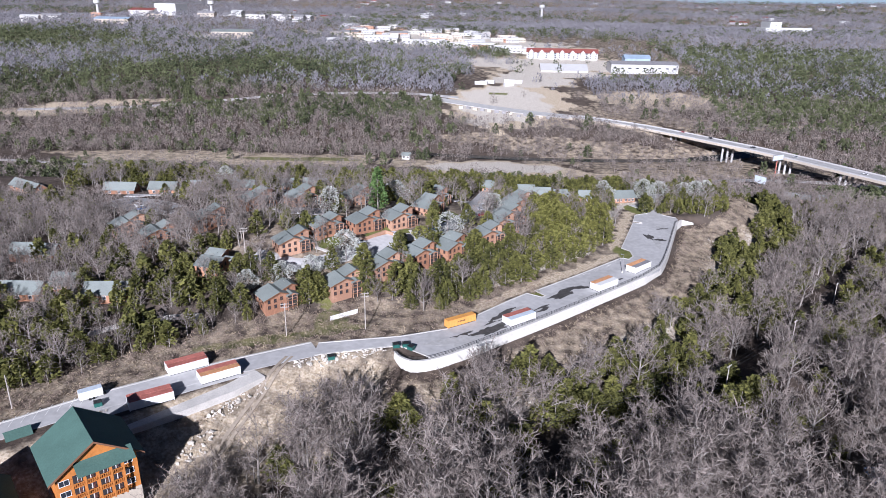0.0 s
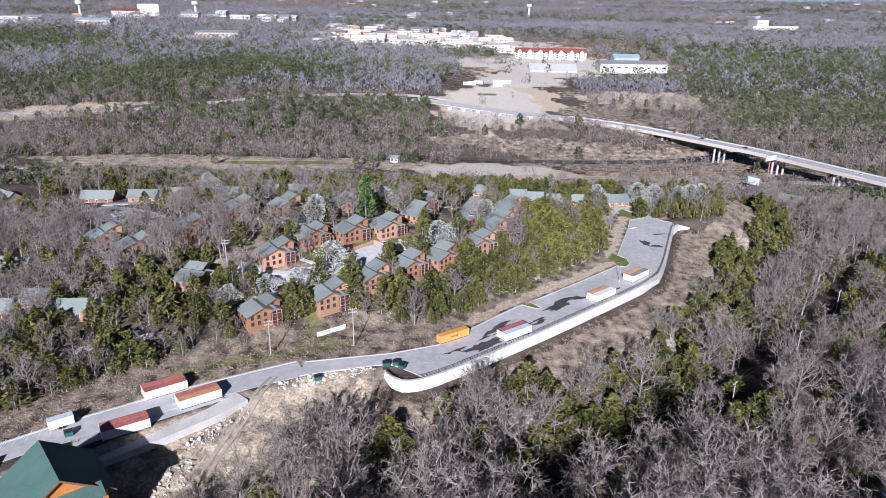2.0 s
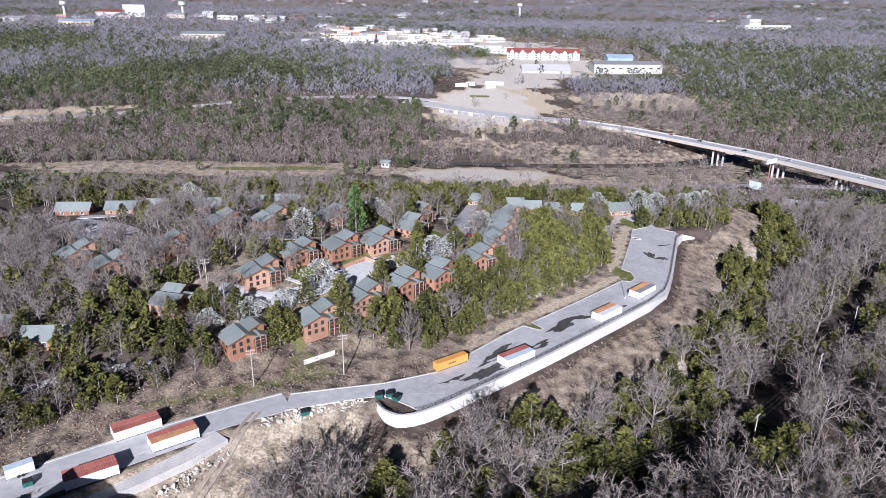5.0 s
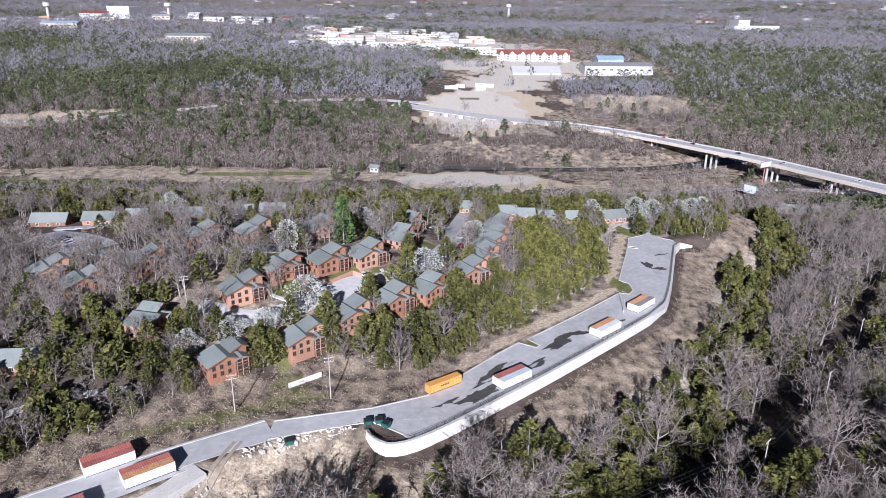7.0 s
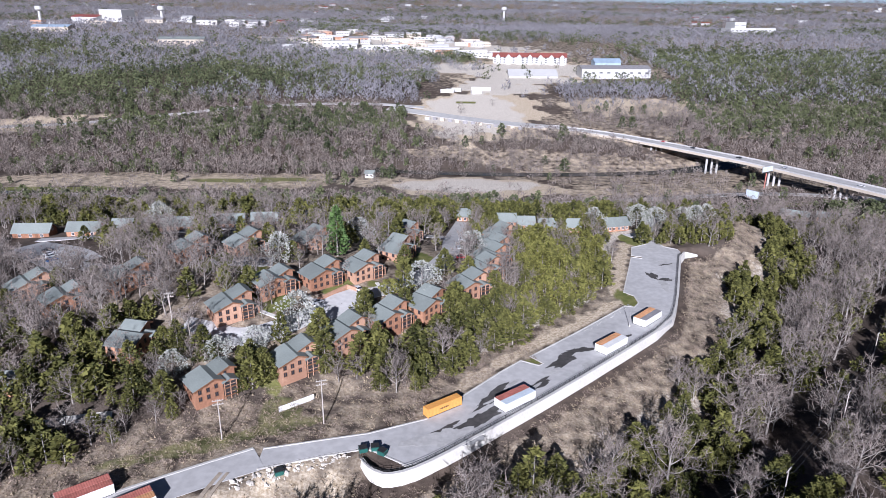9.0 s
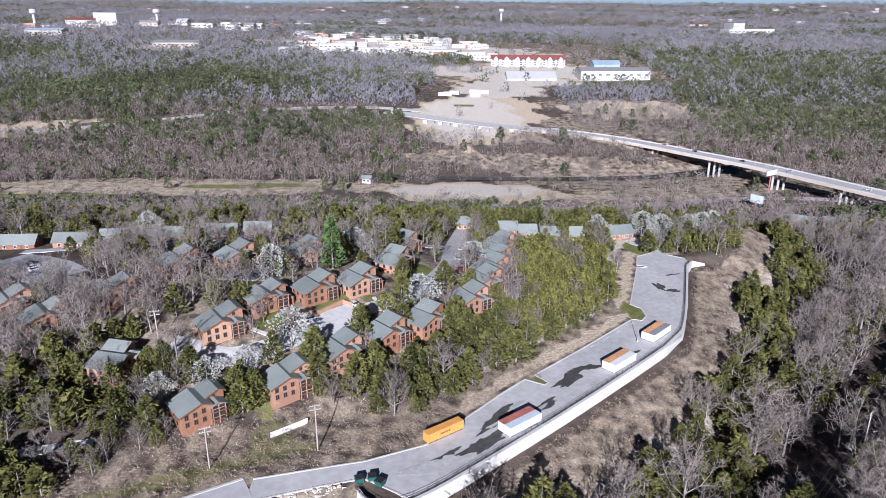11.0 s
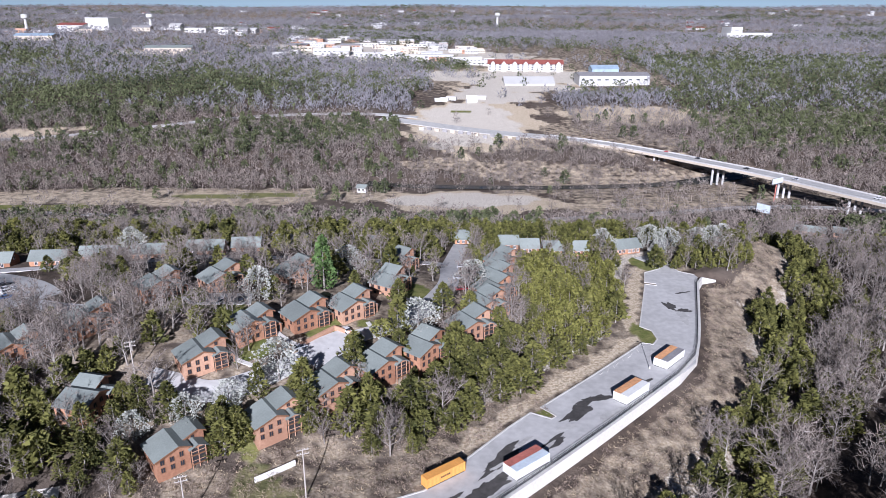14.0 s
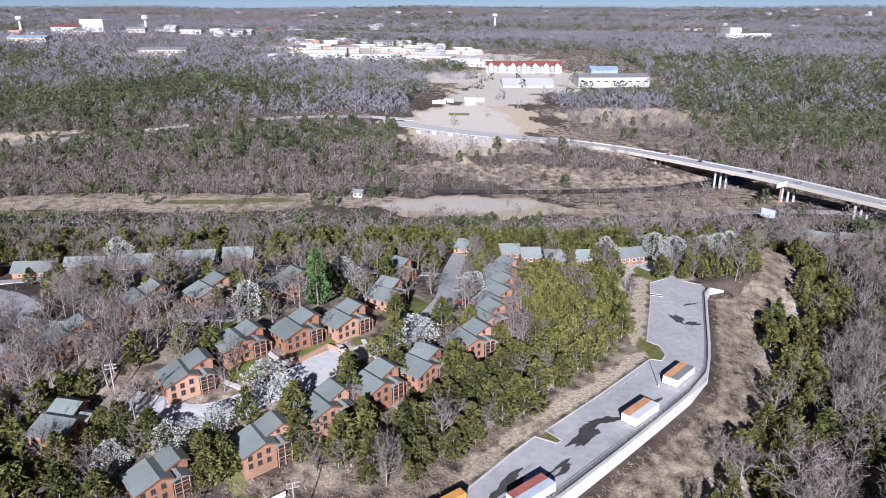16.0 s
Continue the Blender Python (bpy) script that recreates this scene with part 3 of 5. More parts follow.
# dark lettering bars on the orange container
orange = scene.objects["shipping_container.012"]
for i in range(5):
    part("lettering_bar", boxes((-1.6 + 0.6 * i, -1.2 + 0.6 * i, -1.175, -1.145, 1.3, 1.75)), DARK_STEEL, orange, "dark painted lettering bar")


def trailer(x, y, turn):
    t = thing("box_trailer", pose(x, y, ground_z(x, y) + 0.15, 0, 0, turn), "small white box trailer parked by the road", "trailer")
    part("body", boxes((-3, 3, -1.15, 1.15, 0.55, 2.9)), WHITE_STEEL, t)
    part("roof", boxes((-3.02, 3.02, -1.17, 1.17, 2.9, 2.97)), BLUE_STEEL, t)
    part("chassis", boxes((-3, 3.9, -0.5, 0.5, 0.35, 0.55)), DARK_STEEL, t)
    for wx in (-0.5, 0.45):
        for k in (-1, 1):
            part("wheel", tube(bmesh.new(), (wx, k * 1.05, 0.36), (wx, k * 1.25, 0.36), 0.36, 0.36, 14), RUBBER, t)


def dumpster(x, y, turn):
    d = thing("dumpster", pose(x, y, ground_z(x, y) + 0.12, 0, 0, turn), "dark green steel dumpster beside the road", "dumpster", "dumpsters")
    part("body", prism(bmesh.new(), [(-1, -0.8, 0), (-1, 0.7, 0), (-1, 0.95, 1.3), (-1, -0.95, 1.1)], (2, 0, 0)), GREEN_STEEL, d)
    for k in (-1, 1):
        part("lid", boxes((min(0.02 * k, 1.02 * k), max(0.02 * k, 1.02 * k), -0.98, 0.98, 1.32, 1.38)), DARK_STEEL, d)
        part("side_pocket", boxes((1.0 * k - 0.08, 1.0 * k + 0.08, -0.5, 0.5, 0.6, 0.8)), DARK_STEEL, d)


trailer(-101.5, 156.2, 40)
for dx, dy, tn in ((-20.6, 192.9, 20), (-17.6, 193.6, 12), (-40, 184.5, 25), (-97.5, 152.5, 35), (-96.0, 145.5, 30), (-15.6, 191.8, -30)):
    dumpster(dx, dy, tn)


# ---- cars ----
def car(x, y, turn, paint, label):
    c = thing("car", pose(x, y, ground_z(x, y) + 0.15, 0, 0, turn), label, "car", "parked cars")
    bm = bmesh.new()
    prism(bm, [(-2.2, -0.88, 0.35), (2.2, -0.88, 0.35), (2.25, -0.88, 0.75), (1.2, -0.88, 0.92), (-2.0, -0.88, 0.98), (-2.25, -0.88, 0.8)], (0, 1.76, 0))
    bmesh.ops.bevel(bm, geom=bm.edges[:], offset=0.06, segments=1, affect="EDGES")
    part("body", bm, paint, c)
    part("cabin", prism(bmesh.new(), [(-1.7, -0.75, 0.95), (1.1, -0.75, 0.9), (0.35, -0.68, 1.42), (-1.2, -0.68, 1.42)], (0, 1.45, 0)), GLASS, c)
    part("roof", boxes((-1.15, 0.32, -0.68, 0.68, 1.42, 1.47)), paint, c)
    for wx in (-1.4, 1.4):
        for k in (-1, 1):
            part("wheel", tube(bmesh.new(), (wx, k * 0.72, 0.33), (wx, k * 0.92, 0.33), 0.33, 0.33, 12), RUBBER, c)


# ---- cabins ----
def gable(bm, x0, x1, y0, y1, z0, z1, rise):
    """Walls with gable ends; the ridge runs along x."""
    ym = (y0 + y1) / 2
    prism(bm, [(x0, y0, z0), (x0, y1, z0), (x0, y1, z1), (x0, ym, z1 + rise), (x0, y0, z1)], (x1 - x0, 0, 0))
    return bm


def roof_of(x0, x1, y0, y1, z, rise, over=0.6, thick=0.22):
    ym = (y0 + y1) / 2
    k = rise / (ym - y0)
    bm = bmesh.new()
    for s, ye in ((-1, y0 - over), (1, y1 + over)):
        ze = z - over * k
        o = [(x0 - over, ye, ze + 0.03), (x0 - over, ym, z + rise + 0.03), (x0 - over, ym, z + rise + thick), (x0 - over, ye, ze + thick)]
        prism(bm, o, (x1 - x0 + 2 * over, 0, 0))
    return bm


def window(parent, x, y, z, face, w=1.1, h=1.3, frame_mat=None):
    """A framed pane on a wall that looks to -y, +y, -x or +x."""
    turn = {"-y": 0, "+x": 90, "+y": 180, "-x": 270}[face]
    f = part("window", boxes((-w / 2 - 0.1, w / 2 + 0.1, -0.07, 0.03, h / 2, h / 2 + 0.1), (-w / 2 - 0.1, w / 2 + 0.1, -0.09, 0.03, -h / 2 - 0.12, -h / 2), (-w / 2 - 0.1, -w / 2, -0.07, 0.03, -h / 2, h / 2), (w / 2, w / 2 + 0.1, -0.07, 0.03, -h / 2, h / 2), (-0.03, 0.03, -0.05, 0.03, -h / 2, h / 2)), frame_mat or TRIM, parent)
    f.matrix_basis = pose(x, y, z, 0, 0, turn)
    part("pane", boxes((-w / 2, w / 2, -0.025, 0.02, -h / 2, h / 2)), GLASS, f)


def pitched(x0, xm, x1, y0, y1, e0, top, e1, over=0.55, thick=0.2):
    """A roof of two slopes of unlike width; the ridge runs along y at xm."""
    k0, k1 = (top - e0) / (xm - x0), (top - e1) / (x1 - xm)
    bm = bmesh.new()
    for xe, ze in ((x0 - over, e0 - over * k0), (x1 + over, e1 - over * k1)):
        prism(bm, [(xe, y0 - over, ze + 0.03), (xm, y0 - over, top + 0.03), (xm, y0 - over, top + thick), (xe, y0 - over, ze + thick)], (0, y1 - y0 + 2 * over, 0))
    bmesh.ops.recalc_face_normals(bm, faces=bm.faces)
    return bm


def rakes(x0, xm, x1, y, e0, top, e1, over=0.55):
    """The boards along the edge of such a roof's gable."""
    k0, k1 = (top - e0) / (xm - x0), (top - e1) / (x1 - xm)
    bm = bmesh.new()
    for xe, ze in ((x0 - over, e0 - over * k0), (x1 + over, e1 - over * k1)):
        prism(bm, [(xe, y - over - 0.06, ze - 0.22), (xm, y - over - 0.06, top - 0.22), (xm, y - over - 0.06, top + 0.2), (xe, y - over - 0.06, ze + 0.2)], (0, 0.055, 0))
    bmesh.ops.recalc_face_normals(bm, faces=bm.faces)
    return bm


def peaked(x0, xm, x1, y0, y1, z0, e0, top, e1):
    bm = prism(bmesh.new(), [(x0, y0, z0), (x1, y0, z0), (x1, y0, e1), (xm, y0, top), (x0, y0, e0)], (0, y1 - y0, 0))
    bmesh.ops.recalc_face_normals(bm, faces=bm.faces)
    return bm


def cabin(variant):
    side = SIDING_LIGHT if variant == 1 else SIDING
    c = thing("cabin", pose(0, 0, 0), "two-storey cedar-sided cabin with grey-green shingle roofs", "cabin", "holiday cabins")
    # low wing, and the tall wing beside it set back
    low = (-6.6, -1.2, 1.4, -4.6, 4.2)
    part("wall", peaked(*low[:3], low[3], low[4], -4, 4.5, 6.4, 5.4), side, c)
    part("roof", pitched(*low, 4.5, 6.4, 5.4), SHINGLE, c)
    part("rake_board", rakes(*low[:4], 4.5, 6.4, 5.4), WOODTRIM, c)
    up = 0.0 if variant != 2 else -0.7
    tall = (0.2, 4.6, 6.2, -1.6, 4.8)
    part("wall", peaked(*tall[:3], tall[3], tall[4], -4, 6.1 + up, 7.9 + up, 7.2 + up), side, c)
    part("roof", pitched(*tall, 6.1 + up, 7.9 + up, 7.2 + up), SHINGLE, c)
    part("rake_board", rakes(*tall[:4], 6.1 + up, 7.9 + up, 7.2 + up), WOODTRIM, c)
    # two-storey screened porch in the corner
    for z0 in (2.35, -0.13):
        part("porch_floor", boxes((1.45, 5.2, -5.2, -1.65, z0, z0 + 0.25)), WOODTRIM, c)
    for z0, z1 in ((0.15, 2.3), (2.65, 4.4)):
        part("screen", boxes((1.55, 5.0, -4.95, -1.65, z0, z1)), DARK_SCREEN, c, "dark insect screen of the porch")
    for z0 in (3.4, 0.95):
        part("porch_rail", boxes((1.5, 5.2, -5.16, -5.06, z0, z0 + 0.12)), SIDING_LIGHT, c)
        part("porch_rail", boxes((5.1, 5.2, -5.05, -1.65, z0, z0 + 0.12)), SIDING_LIGHT, c)
    for px, py in ((1.6, -5.08), (3.3, -5.08), (5.1, -5.08), (5.1, -3.4)):
        part("post", boxes((px - 0.1, px + 0.1, py - 0.1, py + 0.1, -4, 4.5)), SIDING_LIGHT, c)
    part("porch_roof", pitched(1.4, 3.3, 5.3, -5.2, -1.7, 4.45, 5.25, 4.45, 0.4, 0.16), SHINGLE, c)
    part("porch_gable", peaked(1.5, 3.3, 5.2, -5.15, -5.0, 4.4, 4.48, 5.2, 4.48), side, c)
    # entry stub
    part("entry_wall", peaked(5.6, 6.6, 7.6, -3.6, 0.5, -4, 2.5, 3.15, 2.5), side, c)
    part("entry_roof", pitched(5.6, 6.6, 7.6, -3.6, 0.5, 2.5, 3.15, 2.5, 0.4, 0.15), SHINGLE, c)
    part("door", boxes((6.15, 7.05, -3.68, -3.58, 0.05, 2.1)), DARK_SCREEN, c)
    for wx, wz in ((-5.2, 1.5), (-2.9, 1.5), (-5.2, 3.6), (-2.9, 3.6), (-0.6, 4.0), (-0.6, 1.5)):
        window(c, wx, -4.63, wz, "-y", 0.9, 1.25, WOODTRIM)
    window(c, 3.4, -1.63, 6.15 + up, "-y", 0.8, 0.9, WOODTRIM)
    for wy, wz in ((-2.8, 3.4), (0.2, 3.4), (2.8, 3.4), (-1.4, 1.2), (2.0, 1.2)):
        window(c, -6.63, wy, wz, "-x", 0.9, 1.2, WOODTRIM)
    for wy, wz in ((2.0, 5.6), (3.6, 2.6)):
        window(c, 6.23, wy, wz, "+x", 0.9, 1.1, WOODTRIM)
    return c


# cabins: x, y, turn, variant
CABINS = ((-92, 281, -28, 0), (-74.5, 289, -26, 1), (-105.5, 260, -30, 0), (-123, 250.5, -26, 2), (-67, 244, -34, 1), (-57, 259, -30, 2), (-91, 226.5, -24, 2), (-65.5, 216, -30, 2), (-44.4, 227.7, -34, 1),
          (-52, 301, -26, 1), (-42.5, 267, -30, 0), (-29.5, 275, -28, 1), (-18.5, 297.5, -12, 1), (-17, 331, -20, 0), (-6, 256, -22, 0), (-18, 246.5, -28, 0), (-30.6, 238, -30, 1),
          (8.5, 271, -14, 1), (14, 285, -14, 1), (18, 300, -12, 0), (20.5, 315, -12, 1), (22.5, 329, -12, 0), (24.5, 343, -10, 1), (-141, 262, -26, 1))
kinds = [cabin(k) for k in range(3)]
used = set()
for x, y, turn, k in CABINS:
    m = pose(x, y, ground_z(x, y) - 0.4, 0, 0, turn + (100 if x < -85 and y < 230 else 47 if x > 5 else 70))
    if k in used:
        copy_thing(kinds[k], m)
    else:
        kinds[k].matrix_basis = m
        used.add(k)


def lodge(x, y, turn, w=13, d=8):
    """A long low cabin of the back row."""
    c = thing("lodge", pose(x, y, ground_z(x, y) + 0.2, 0, 0, turn), "brown-sided lodge with a long grey-green roof among trees", "lodge", "lodges of the back row")
    part("wall", gable(bmesh.new(), -w / 2, w / 2, -d / 2, d / 2, -3, 2.7, 3.0), SIDING, c)
    part("roof", roof_of(-w / 2, w / 2, -d / 2, d / 2, 2.7, 3.0), SHINGLE, c)
    for wx in (-w * 0.3, 0, w * 0.3):
        window(c, wx, -d / 2 - 0.03, 1.2, "-y")
    window(c, w / 2 + 0.03, 0, 3.2, "+x")
    part("door", boxes((w * 0.12, w * 0.12 + 1, -d / 2 - 0.08, -d / 2 + 0.02, 0.1, 2.15)), WOODTRIM, c)


for x, y, turn, w in ((30.5, 378, 0, 9), (39.7, 373, 0, 8), (49.8, 370, 0, 8), (61.6, 371, 0, 8), (79.8, 374, 18, 7), (86.5, 376, 18, 7), (-187, 345, 4, 16), (-164, 346, 4, 14), (-146, 352, 4, 15), (-125, 354, 3, 15), (-101, 354, 3, 15), (-86, 362, 3, 12), (-68, 372, 3, 14), (10, 386, 0, 8), (-35, 372, 0, 9), (-170.5, 244, 0, 18), (-157, 213.5, 4, 15), (-143, 219, 0, 10), (-124.7, 212, 6, 14), (-243, 351, -30, 24)):
    lodge(x, y, turn, w)

# resort roads and courts
for name, line, width in (("resort_road", [(9, 380), (6, 362), (2.5, 335), (2.5, 312), (-1, 296), (-6, 283), (-13, 272)], 7.5), ("resort_court", [(-40, 249), (-33, 255.5), (-27, 261)], 11), ("resort_road", [(-13, 272), (-20, 266), (-27, 261)], 6),
                          ("resort_road", [(-40, 249), (-50, 240), (-62, 233), (-72, 236), (-80, 238)], 6.5), ("resort_court", [(-76, 277), (-69, 278), (-62, 279)], 8), ("resort_court", [(-180, 322), (-160, 310), (-146, 296), (-138, 286)], 20), ("resort_road", [(-138, 286), (-120, 275), (-104, 270)], 6), ("resort_road", [(-180, 335), (-120, 340), (-60, 345), (-10, 345), (4, 340)], 6)):
    tagged(part(name, ribbon(resample(rounded(line, 2), 2.5), width, 0.3, thick=0.8), ASPHALT), "grey asphalt lane between the cabins", "road", kind="structure")
for k, (x, y, turn, p, col) in enumerate(((-158, 305, 60, 0, "white"), (-155, 301, 60, 0, "white"), (-162, 311, 60, 4, "black"), (-151, 294, 60, 2, "blue"), (-65, 277, 100, 4, "black"), (-71, 274.5, 80, 0, "white"), (6.5, 303, 15, 1, "red"), (6, 318, 10, 3, "silver"), (8, 338, 0, 3, "silver"), (-14.5, 273.5, 40, 2, "blue"), (-42, 253, 40, 3, "silver"), (-30, 263.5, 130, 0, "white"))):
    car(x, y, turn, PAINTS[p], "%s passenger car parked on the asphalt court" % col)

wall_pts = resample([(-43, 252.5), (-33.5, 264.0), (-27.5, 261.5)], 1.5)
court_wall = tagged(part("wall_court", ribbon([(x, y, ground_z(x, y)) for x, y in wall_pts], 0.5, 1.5, thick=2.2), SIDING_LIGHT), "low tan retaining wall behind the cabin court", "retaining wall", kind="structure")
for line in ([(-52, 262), (-47, 257), (-42, 254)], [(-24, 270), (-21, 264), (-18, 259)], [(-84, 278), (-79, 273), (-74, 274)], [(-62, 248), (-56, 245), (-50, 243)], [(-14, 290), (-9, 287), (-5, 283)]):
    tagged(part("footpath", ribbon(resample(rounded(line, 1), 1.5), 1.3, 0.22, thick=0.5), CONCRETE), "narrow pale concrete footpath over the lawn", "path", kind="structure")

# ---- hotel ----
def hotel(m, label):
    h = thing("hotel", m, label, "hotel", "hotel buildings")
    base, eave = -17.0, 7.0
    part("wall", boxes((-8.5, 8.5, -8, 8, -2.6, eave)), LOG, h)
    part("lower_wall", boxes((-8.6, 8.6, -8.1, 8.1, base, -2.6)), STUCCO, h, "beige stucco base storeys")
    bm = bmesh.new()
    for s in (-1, 1):
        prism(bm, [(s * 10.2, -9.0, eave - 0.9), (0, -9.0, eave + 6.3), (0, -9.0, eave + 6.7), (s * 10.2, -9.0, eave - 0.5)], (0, 18.0, 0))
    bmesh.ops.recalc_face_normals(bm, faces=bm.faces)
    part("roof", bm, SHINGLE_DARK, h)
    part("fascia", prism(prism(bmesh.new(), [(-10.2, -9.06, eave - 1.0), (0, -9.06, eave + 6.2), (0, -9.06, eave + 6.72), (-10.2, -9.06, eave - 0.48)], (0, 0.1, 0)), [(10.2, -9.06, eave - 1.0), (0, -9.06, eave + 6.2), (0, -9.06, eave + 6.72), (10.2, -9.06, eave - 0.48)], (0, 0.1, 0)), WOODTRIM, h)
    part("gable_wall", prism(bmesh.new(), [(-8.5, -8, eave), (8.5, -8, eave), (0, -8, eave + 6.0)], (0, 16, 0)), LOG, h)
    part("skirt_roof", prism(bmesh.new(), [(-4.6, -8, eave + 2.0), (-4.6, -11.2, eave + 0.3), (-4.6, -11.2, eave + 0.6), (-4.6, -8, eave + 2.4)], (12.2, 0, 0)), SHINGLE_DARK, h)
    for st in range(3):
        z = eave - 1.7 - 2.9 * st
        for x in (-7.0, 6.4):
            window(h, x, -8.04, z, "-y", 2.0, 1.3)
        for x in (-4.2, -1.6, 1.2, 3.8):
            # no recess is cut: a flat dark panel paints the balcony's shade
            part("balcony_opening", boxes((x - 1.0, x + 1.0, -8.06, -7.9, z - 1.1, z + 1.0)), DARK_SCREEN, h, "flat dark panel, a recessed balcony's shade put into its colour")
            bal = part("balcony", boxes((x - 1.25, x + 1.25, -9.6, -8.0, z - 1.35, z - 1.15)), LOG, h)
            part("balcony_rail", boxes((x - 1.25, x + 1.25, -9.6, -9.5, z - 0.3, z - 0.16)), LOG, bal)
            for i in range(5):
                part("baluster", boxes((x - 1.0 + 0.45 * i, x - 0.9 + 0.45 * i, -9.59, -9.51, z - 1.15, z - 0.3)), LOG, bal)
            part("curtain", boxes((x - 0.1, x + 0.75, -8.1, -8.06, z - 1.0, z + 0.7)), TRIM, h, "pale curtain behind the balcony")
        for x in (-5.6, -2.9, -0.2, 2.5, 5.1):
            part("log_post", boxes((x - 0.16, x + 0.16, -9.7, -9.4, z - 1.6, z + 1.4)), LOG, h)
        for y in (-5, -1.5, 2, 5.5):
            window(h, 8.54, y, z, "+x", 1.3, 1.3)
    return h


main_hotel = hotel(pose(-84.8, 125.8, 0, 0, 0, 43), "tall orange log-sided hotel with a dark green gabled roof")
copy_thing(main_hotel, pose(-102.5, 107.5, -4.5, 0, 0, 43))
annex = thing("hotel_porch", pose(-111.5, 139, -2, 0, 0, 43), "small orange gabled hotel porch with green roof", "porch")
part("wall", gable(bmesh.new(), -2.5, 2.5, -1.8, 1.8, -6, 2.4, 1.1), LOG, annex)
part("roof", roof_of(-2.5, 2.5, -1.8, 1.8, 2.4, 1.1, 0.6), SHINGLE_DARK, annex)
# terrace and lodge by the ravine
terrace = thing("terrace", pose(0, 0, 0), "concrete terrace slab in a painted shade-brown, behind the ravine lodge", "terrace")
# slab takes the track's grey-brown, so its shade sits in the colour
part("slab", sheet([(86, 146), (101, 150), (104, 146.5), (94, 143)], -9.0, 7), DIRT_AND_SHADE, terrace)
lodge_b = thing("ravine_lodge", pose(111, 134, 0, 0, 0, 8), "beige stucco building with a dark blue-edged roof", "building")
part("wall", boxes((-8, 10, -10, 8.5, -18, -0.4)), STUCCO, lodge_b)
part("roof", boxes((-8.6, 10.6, -10.6, 9.1, -0.4, 0.1)), GREY_STEEL, lodge_b)
part("roof_edge", boxes((-8.7, 10.7, 9.1, 9.25, -0.9, 0.15), (-8.75, -8.6, -10.6, 9.2, -0.9, 0.15)), PAINTS[2], lodge_b)


# ---- poles and lines ----
def pole(x, y, top, label, turn=0, arms=1):
    z = ground_z(x, y)
    p = thing("utility_pole", pose(x, y, z, 0, 0, turn), label, "utility pole", "utility poles")
    t = top - z
    part("shaft", tube(bmesh.new(), (0, 0, -1), (0, 0, t), 0.19, 0.13, 8), POLE_WOOD, p)
    for i in range(arms):
        arm = part("crossarm", boxes((-1.4, 1.4, -0.08, 0.08, t - 0.5 - i * 1.1, t - 0.32 - i * 1.1)), POLE_WOOD, p)
        for k in (-1.2, -0.5, 0.5, 1.2):
            part("insulator", tube(bmesh.new(), (k, 0, t - 0.32 - i * 1.1), (k, 0, t - 0.05 - i * 1.1), 0.05, 0.04, 6), TRIM, arm)


POLES = ((-57.6, 197.5, 12.5, "weathered wooden utility pole on the roadside slope"), (-32.5, 205, 14.0, "weathered wooden utility pole with crossarms on the slope"), (-84, 238.5, 24.0, "utility pole with crossarms among the cabins"))
RAVINE = ((-4, 139), (80, 180), (115, 217.7), (150, 262), (190, 318))
for x, y, top, lab in POLES:
    pole(x, y, top, lab, 20, 2)
pole(-121.5, 151.5, 9.5, "bare wooden pole beside the parking bays", 0, 0)
for x, y in RAVINE:
    pole(x, y, {80: 6.1, 115: 4.0, -4: 2.0}.get(x, 0.5), "wooden power pole in the wooded ravine", 45, 1)
for k in (-1.2, 0, 1.2):
    for (ax, ay), (bx, by) in zip(RAVINE, RAVINE[1:]):
        za, zb = [{80: 6.0, 115: 3.9, -4: 1.9}.get(q, 0.4) for q in (ax, bx)]
        bm = bmesh.new()
        pts = [(ax + (bx - ax) * i / 10 + k * 0.7, ay + (by - ay) * i / 10 - k * 0.7, za + (zb - za) * i / 10 - 1.4 * (1 - (i / 5 - 1) ** 2)) for i in range(11)]
        polytube(bm, pts, 0.025, 4)
        tagged(part("power_line", bm, WIRE), "thin grey power line between ravine poles", "cable", "power lines")

# white fence by the cabins
fence = thing("fence", pose(-41.8, 213, 0), "low white board fence below the cabins", "fence")
for i in range(9):
    x, y = -3.4 + i * 0.95, -2.6 + i * 0.72
    z = ground_z(-41.8 + x, 213 + y)
    b = part("board", boxes((-0.6, 0.6, -0.04, 0.04, z - 0.2, z + 1.7)), TRIM, fence)
    b.matrix_basis = pose(x, y, 0, 0, 0, 37)


# ---- lot fittings ----
def lamp_post(x, y, turn):
    p = thing("lamp_post", pose(x, y, LOT_Z + 0.05, 0, 0, turn), "slim grey steel lamp post on the lot", "lamp post", "lamp posts")
    part("base", tube(bmesh.new(), (0, 0, 0), (0, 0, 0.7), 0.28, 0.28, 10), CONCRETE, p)
    part("shaft", tube(bmesh.new(), (0, 0, 0.7), (0, 0, 8.0), 0.11, 0.08, 8), GREY_STEEL, p)
    arm = part("arm", boxes((0, 1.1, -0.05, 0.05, 7.8, 7.92)), GREY_STEEL, p)
    part("lamp_head", boxes((0.9, 1.6, -0.2, 0.2, 7.7, 7.88)), GREY_STEEL, arm)


for x, y, turn in ((64.6, 265.4, 130),):
    lamp_post(x, y, turn)
